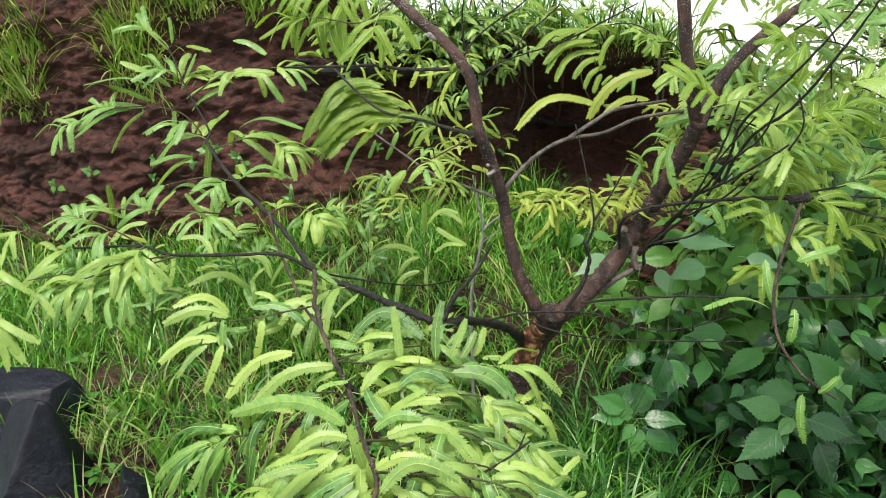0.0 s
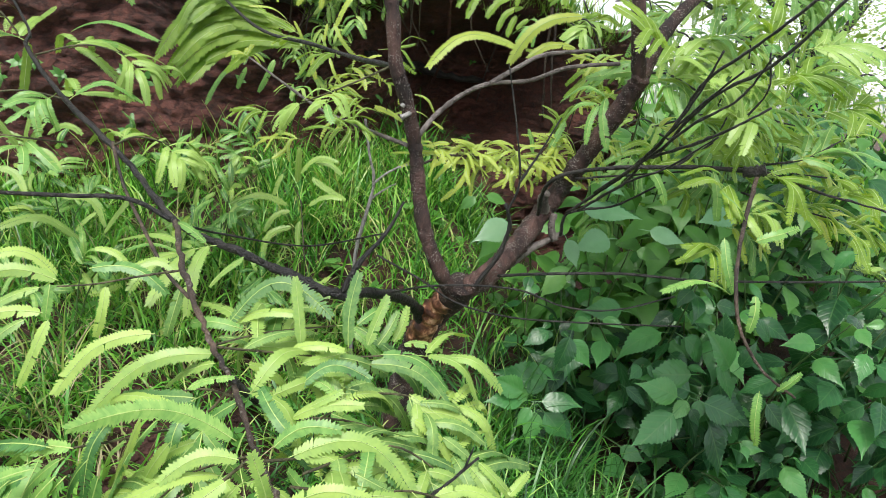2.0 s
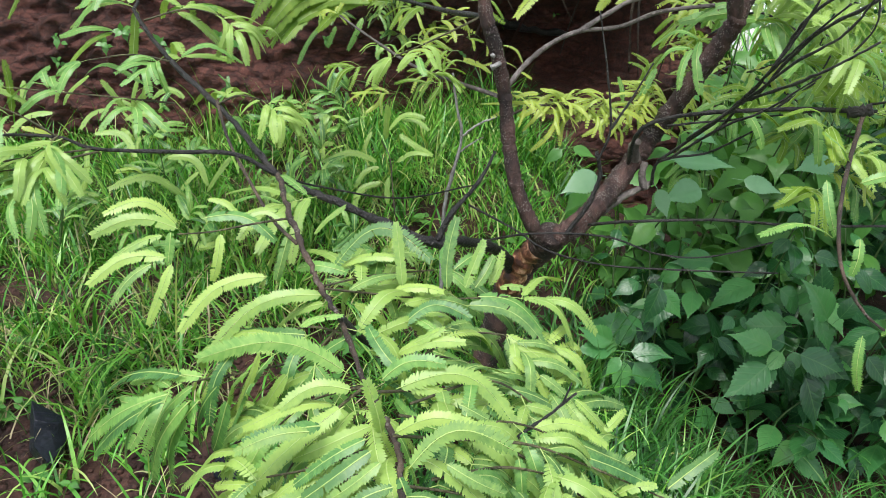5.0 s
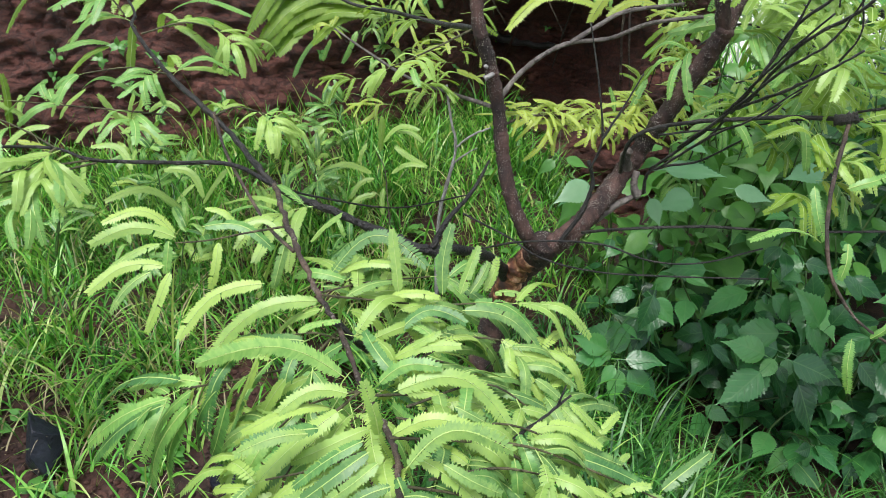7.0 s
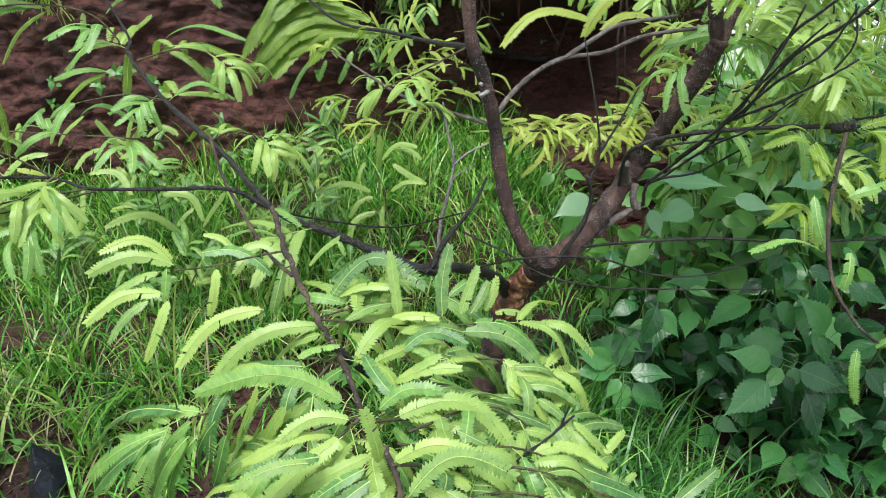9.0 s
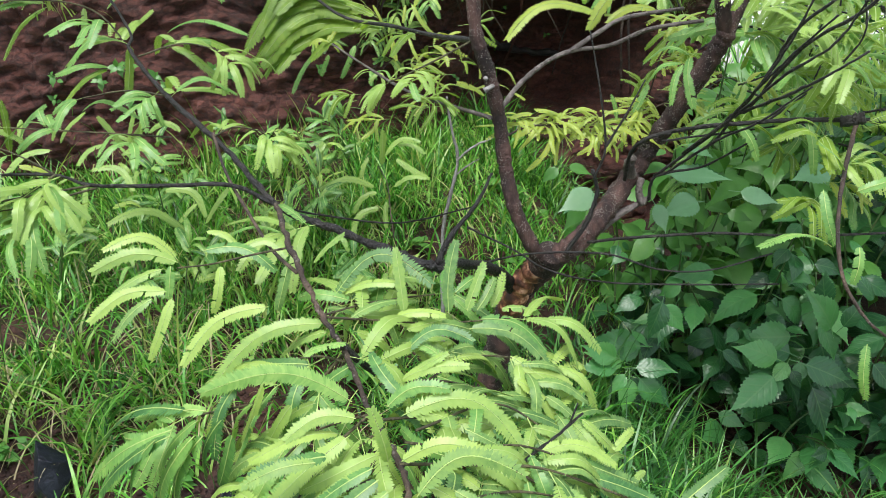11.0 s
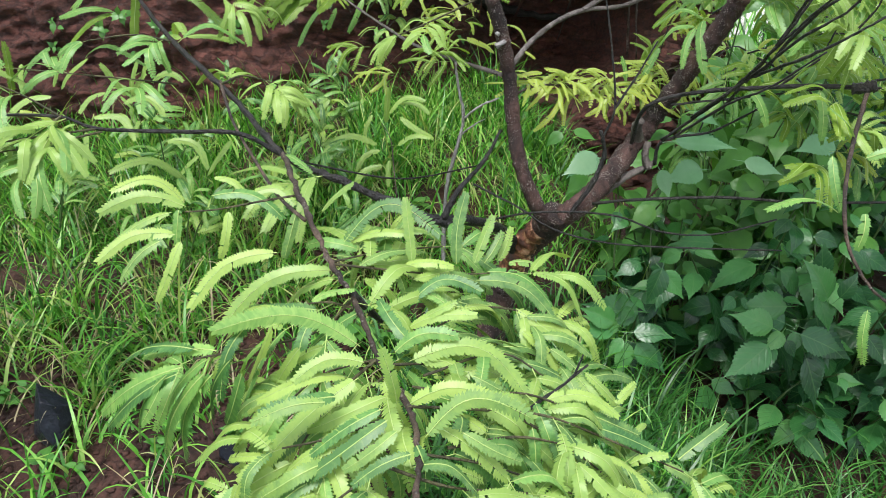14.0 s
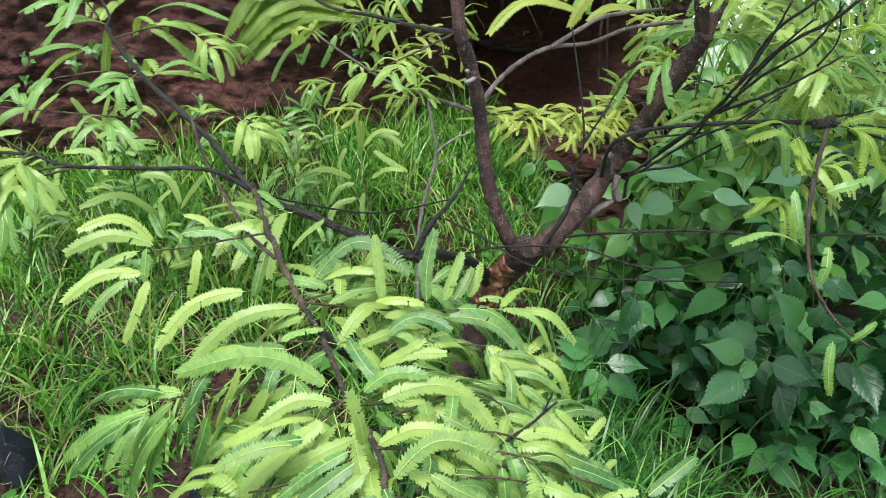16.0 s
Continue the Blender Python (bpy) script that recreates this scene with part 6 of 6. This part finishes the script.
root([bank_at(0.2, 1.5, 0.0), bank_at(0.4, 1.48, 0.06), bank_at(0.6, 1.44, 0.08), bank_at(0.8, 1.42, 0.02)], 0.022, 0.014, dark_bark_mat, 3, "lumpy black root in the dark hollow")
root_rnd = random.Random(31)
for k in range(7):
    u = root_rnd.uniform(0.25, 0.95)
    top = bank_at(u, 1.8, 0.0)
    drop = root_rnd.uniform(0.2, 0.5)
    root([top, top + Vector((root_rnd.uniform(-0.05, 0.05), 0.02, -drop * 0.5)), top + Vector((root_rnd.uniform(-0.08, 0.08), 0.04, -drop))], 0.0045, 0.0015, brown_twig_mat, 40 + k, "thin brown hair root hanging in the hollow")


for k in range(5):
    u = root_rnd.uniform(0.3, 1.0)
    top = bank_at(u, 1.74, 0.02)
    low_end = bank_at(u + root_rnd.uniform(-0.06, 0.06), root_rnd.uniform(1.2, 1.4), 0.03)
    mid = top.lerp(low_end, 0.5) + Vector((root_rnd.uniform(-0.04, 0.04), -0.04, 0))
    root([top, mid, low_end], root_rnd.uniform(0.004, 0.008), root_rnd.uniform(0.002, 0.004), bank_mat if k % 2 else brown_twig_mat, 80 + k, "earth-caked brown root down the hollow")


def bank_plant(u, v, fronds, size, seed, hang=0.0):
    rnd = random.Random(seed)
    at = bank_at(u, 0.35 + v * (bank_top(u) - 0.35), 0.0)
    ob = thing("feathery_bank_plant", at, "small bright feathery plant growing on the bank", "plant", "feathery plants of the bank")
    for s in range(3):
        end = at + Vector((rnd.uniform(-0.2, 0.2), -rnd.uniform(0.08, 0.22), rnd.uniform(0.0, 0.22) - hang))
        line = stem("stalk", ob, [at, at.lerp(end, 0.5) + Vector((0, 0, 0.04)), end], 0.004, 0.002, brown_twig_mat, 5, 5, 0.1, seed + s)
        spray(ob, line, fronds // 3, size, 0.2, 0.4, sort=MATURE if s % 2 else None)


for i, (u, v) in enumerate(((-0.4, 0.98), (-0.28, 0.97), (-0.15, 0.96), (0.0, 0.93), (0.1, 0.92), (0.2, 0.95), (0.0, 1.0), (-0.12, 1.0), (0.2, 0.86), (-0.35, 0.88), (0.12, 0.97), (0.28, 0.99), (0.45, 0.99), (0.72, 0.99), (0.95, 0.98), (0.1, 0.82), (0.05, 0.68), (-0.5, 0.95), (-0.3, 0.9), (-0.05, 0.97), (-0.2, 0.86), (0.02, 0.86), (1.1, 0.9), (1.2, 0.8), (-0.15, 0.70), (-0.1, 0.78))):
    bank_plant(u, v, 27, 0.07, 300 + 7 * i)
for i, (u, hang) in enumerate(((-0.08, 0.14), (0.0, 0.22), (0.06, 0.1), (0.1, 0.28), (0.16, 0.18), (0.2, 0.3), (0.26, 0.14), (0.02, 0.34), (0.13, 0.06))):
    bank_plant(u, 0.97, 27, 0.075, 600 + 7 * i, hang)


def ground_plant(x, y, size, seed):
    rnd = random.Random(seed)
    at = Vector((x, y, ground_z(x, y)))
    ob = thing("feathery_seedling", at, "feathery green seedling standing in the grass", "plant", "feathery seedlings in the grass")
    for s in range(3):
        end = at + Vector((rnd.uniform(-0.1, 0.1), rnd.uniform(-0.12, 0.02), rnd.uniform(0.12, 0.24)))
        line = stem("stalk", ob, [at, at.lerp(end, 0.5) + Vector((0, 0, 0.03)), end], 0.003, 0.0015, stem_mat, 5, 5, 0.1, seed + s)
        spray(ob, line, 6, size, 0.4, 0.35, sort=GREEN if s else None)


for i, (x, y) in enumerate(((-0.62, 2.35), (-0.42, 2.5), (-0.28, 2.7), (-0.75, 2.75), (-0.08, 2.45), (-1.05, 2.6), (-0.5, 2.95), (-1.35, 2.85), (-0.2, 3.0), (-0.9, 3.05))):
    ground_plant(x, y, 0.085, 900 + 5 * i)


def bank_weed(u, z, leaves, size, seed):
    rnd = random.Random(seed)
    at = bank_at(u, z, 0.0)
    ob = thing("weed", at, "tiny seedling rooted in the shaded earth of the bank", "weed", "weeds of the bank")
    top = at + Vector((rnd.uniform(-0.03, 0.03), -size, rnd.uniform(0, size)))
    stem("stalk", ob, [at, at.lerp(top, 0.5), top], 0.002, 0.0012, stem_mat, 5, 3, 0.1, seed)
    for k in range(leaves):
        a = k * 2.4 + rnd.uniform(-0.4, 0.4)
        way = Vector((math.cos(a), -0.5, math.sin(a) * 0.8)).normalized()
        p = at.lerp(top, 0.4 + 0.6 * k / leaves)
        child("leaf", HERB[k % 3], ob, frond_pose(p, p + way * size * rnd.uniform(0.5, 0.9), (0, -0.8, 0.5), 0.0))


hollow_rnd = random.Random(19)
for k in range(9):
    bank_weed(hollow_rnd.uniform(0.15, 1.05), hollow_rnd.uniform(1.1, 1.62), hollow_rnd.randint(3, 6), hollow_rnd.uniform(0.02, 0.035), 700 + k)
for k in range(14):
    bank_weed(hollow_rnd.uniform(-1.7, -0.1), hollow_rnd.uniform(1.15, 1.4), hollow_rnd.randint(4, 7), hollow_rnd.uniform(0.04, 0.07), 740 + k)

# a bare grey sapling in the grass
sap = thing("bare_sapling", (0.091, 2.3, ground_z(0.05, 2.3)), "thin bare grey sapling among the grass", "sapling")
stem("stalk", sap, [(0.091, 2.3, ground_z(0.05, 2.3) - 0.02), (0.094, 2.300, 0.933), (0.115, 2.300, 1.059), (0.138, 2.300, 1.163), (0.121, 2.300, 1.255), (0.111, 2.300, 1.327)], 0.006, 0.003, pale_stem_mat, 6, 6, 0.15, 400, 0.3)
stem("twig", sap, [(0.138, 2.300, 1.163), (0.178, 2.280, 1.198), (0.224, 2.260, 1.221)], 0.004, 0.0025, pale_stem_mat, 6, 5, 0.15, 401, 0.3)
stem("twig", sap, [(0.130, 2.300, 1.120), (0.174, 2.300, 1.151), (0.197, 2.300, 1.163)], 0.003, 0.0015, pale_stem_mat, 5, 5, 0.15, 402, 0.3)


# ---- small weeds ----
def weed(at, leaves, size, seed):
    rnd = random.Random(seed)
    base = Vector((at[0], at[1], ground_z(*at) - 0.005))
    ob = thing("weed", base, "small green seedling with soft oval leaves", "weed", "weeds in the grass")
    top = base + Vector((rnd.uniform(-0.02, 0.02), rnd.uniform(-0.02, 0.02), size * 1.1))
    stem("stalk", ob, [base, base.lerp(top, 0.5), top], 0.0025, 0.0015, stem_mat, 5, 3, 0.1, seed)
    for k in range(leaves):
        a = k * 2.4 + rnd.uniform(-0.3, 0.3)
        way = Vector((math.cos(a), math.sin(a), rnd.uniform(-0.2, 0.5))).normalized()
        p = base.lerp(top, 0.5 + 0.5 * k / leaves)
        child("leaf", HERB[k % 2], ob, frond_pose(p, p + way * size * rnd.uniform(0.6, 1.0), (0, -0.4, 0.9), 0.0))


weed_rnd = random.Random(77)
for k in range(70):
    near = k % 2
    x, y = (weed_rnd.uniform(-1.1, 0.2), weed_rnd.uniform(1.55, 2.1)) if near else (weed_rnd.uniform(-1.6, 0.6), weed_rnd.uniform(2.1, 3.1))
    weed((x, y), weed_rnd.randint(5, 9), weed_rnd.uniform(0.03, 0.055) * (1 if near else 1.3), 500 + k)


# ---- stones ----
def stone(at, size, seed, label, sink=0.35, faces=()):
    """A broken block of stone: flat, worn facets and a rough skin."""
    rnd = random.Random(seed)
    bm = bmesh.new()
    bmesh.ops.create_icosphere(bm, subdivisions=5, radius=1.0)
    cuts = [(Vector(n).normalized(), d) for n, d in faces] or [(Vector((rnd.gauss(0, 1), rnd.gauss(0, 1), rnd.gauss(0, 1))).normalized(), rnd.uniform(0.5, 0.8)) for _ in range(11)]
    for v in bm.verts:
        p = v.co.copy()
        for n, d in cuts:
            over = p.dot(n) - d
            if over > 0:
                p -= n * over * 0.96
        p *= 1 + 0.022 * noise.noise(p * 4 + Vector((seed, 0, 0))) + 0.015 * noise.noise(p * 13)
        v.co = Vector((p.x * size[0], p.y * size[1], p.z * size[2])) * 1.35
    me = bpy.data.meshes.new("stone")
    bm.to_mesh(me)
    bm.free()
    me.materials.append(rock_mat)
    me.polygons.foreach_set("use_smooth", [True] * len(me.polygons))
    ob = tagged(new("stone", me), label, "stone", "dark stones in the grass")
    ob.location = (at[0], at[1], ground_z(at[0], at[1]) + size[2] * sink)
    return ob


stone((-1.115, 1.97), (0.125, 0.11, 0.22), 1.0, "large dark blue-grey boulder half sunk in the soil", faces=(((-0.55, -0.5, 0.66), 0.5), ((0.68, -0.72, 0.12), 0.46), ((0.95, 0.05, 0.3), 0.6), ((0.1, 0.1, 1.0), 0.8), ((0.1, -1.0, -0.5), 0.66), ((-1.0, 0.1, 0.0), 0.7), ((0.3, 0.6, 0.7), 0.6)))
stone((-1.345, 2.22), (0.2, 0.1, 0.17), 4.0, "flat black stone slab behind a boulder", faces=(((0.05, -0.15, 1.0), 0.62), ((0.1, -1.0, 0.05), 0.55), ((1.0, -0.25, 0.1), 0.68), ((-1.0, 0, 0), 0.8), ((0.5, -0.7, 0.5), 0.72)))
stone((-0.815, 1.88), (0.036, 0.035, 0.085), 8.0, "small dark stone between tufts of grass", 0.75)
stone((-0.403, 1.78), (0.025, 0.025, 0.04), 3.0, "small dark stone on bare soil")


# ---- far trees ----
def far_tree(at, height, radius, leaves, seed):
    rnd = random.Random(seed)
    base = Vector((at[0], at[1], ground_z(at[0], at[1])))
    ob = thing("far_tree", base, "light green leafy tree beyond the bank", "tree", "trees behind the bank")
    stem("trunk", ob, [base, base + Vector((0.1, 0, height * 0.35)), base + Vector((-0.05, 0.1, height * 0.75))], 0.09, 0.03, dark_bark_mat, 8, 6, 0.1, seed)
    verts, faces = [], []
    for c in range(70):
        d = Vector((rnd.gauss(0, 1), rnd.gauss(0, 1), rnd.gauss(0, 0.8))).normalized() * radius * rnd.uniform(0.3, 1.0)
        centre = Vector((0, 0, height * 0.62)) + Vector((d.x, d.y, d.z * 1.1))
        if c % 5 == 0:
            stem("limb", ob, [base + Vector((0, 0, height * 0.4)), base + centre * 0.7 + Vector((0, 0, height * 0.12)), base + centre], 0.025, 0.008, dark_bark_mat, 5, 4, 0.1, seed + c)
        for _ in range(leaves // 70):
            p = centre + Vector((rnd.gauss(0, 1), rnd.gauss(0, 1), rnd.gauss(0, 0.7))) * radius * 0.17
            a = Vector((rnd.gauss(0, 1), rnd.gauss(0, 1), rnd.gauss(0, 0.6) - 0.4)).normalized() * rnd.uniform(0.02, 0.045)
            b = a.orthogonal().normalized() * a.length * 0.22
            k = len(verts)
            verts += [p, p + a * 0.5 + b, p + a, p + a * 0.5 - b]
            faces.append((k, k + 1, k + 2, k + 3))
    tagged(child("crown", mesh_from("crown", verts, faces, [far_leaf_mat]), ob), kind="stuff")


far_tree((3.5, 5.2), 2.9, 0.95, 14000, 1)
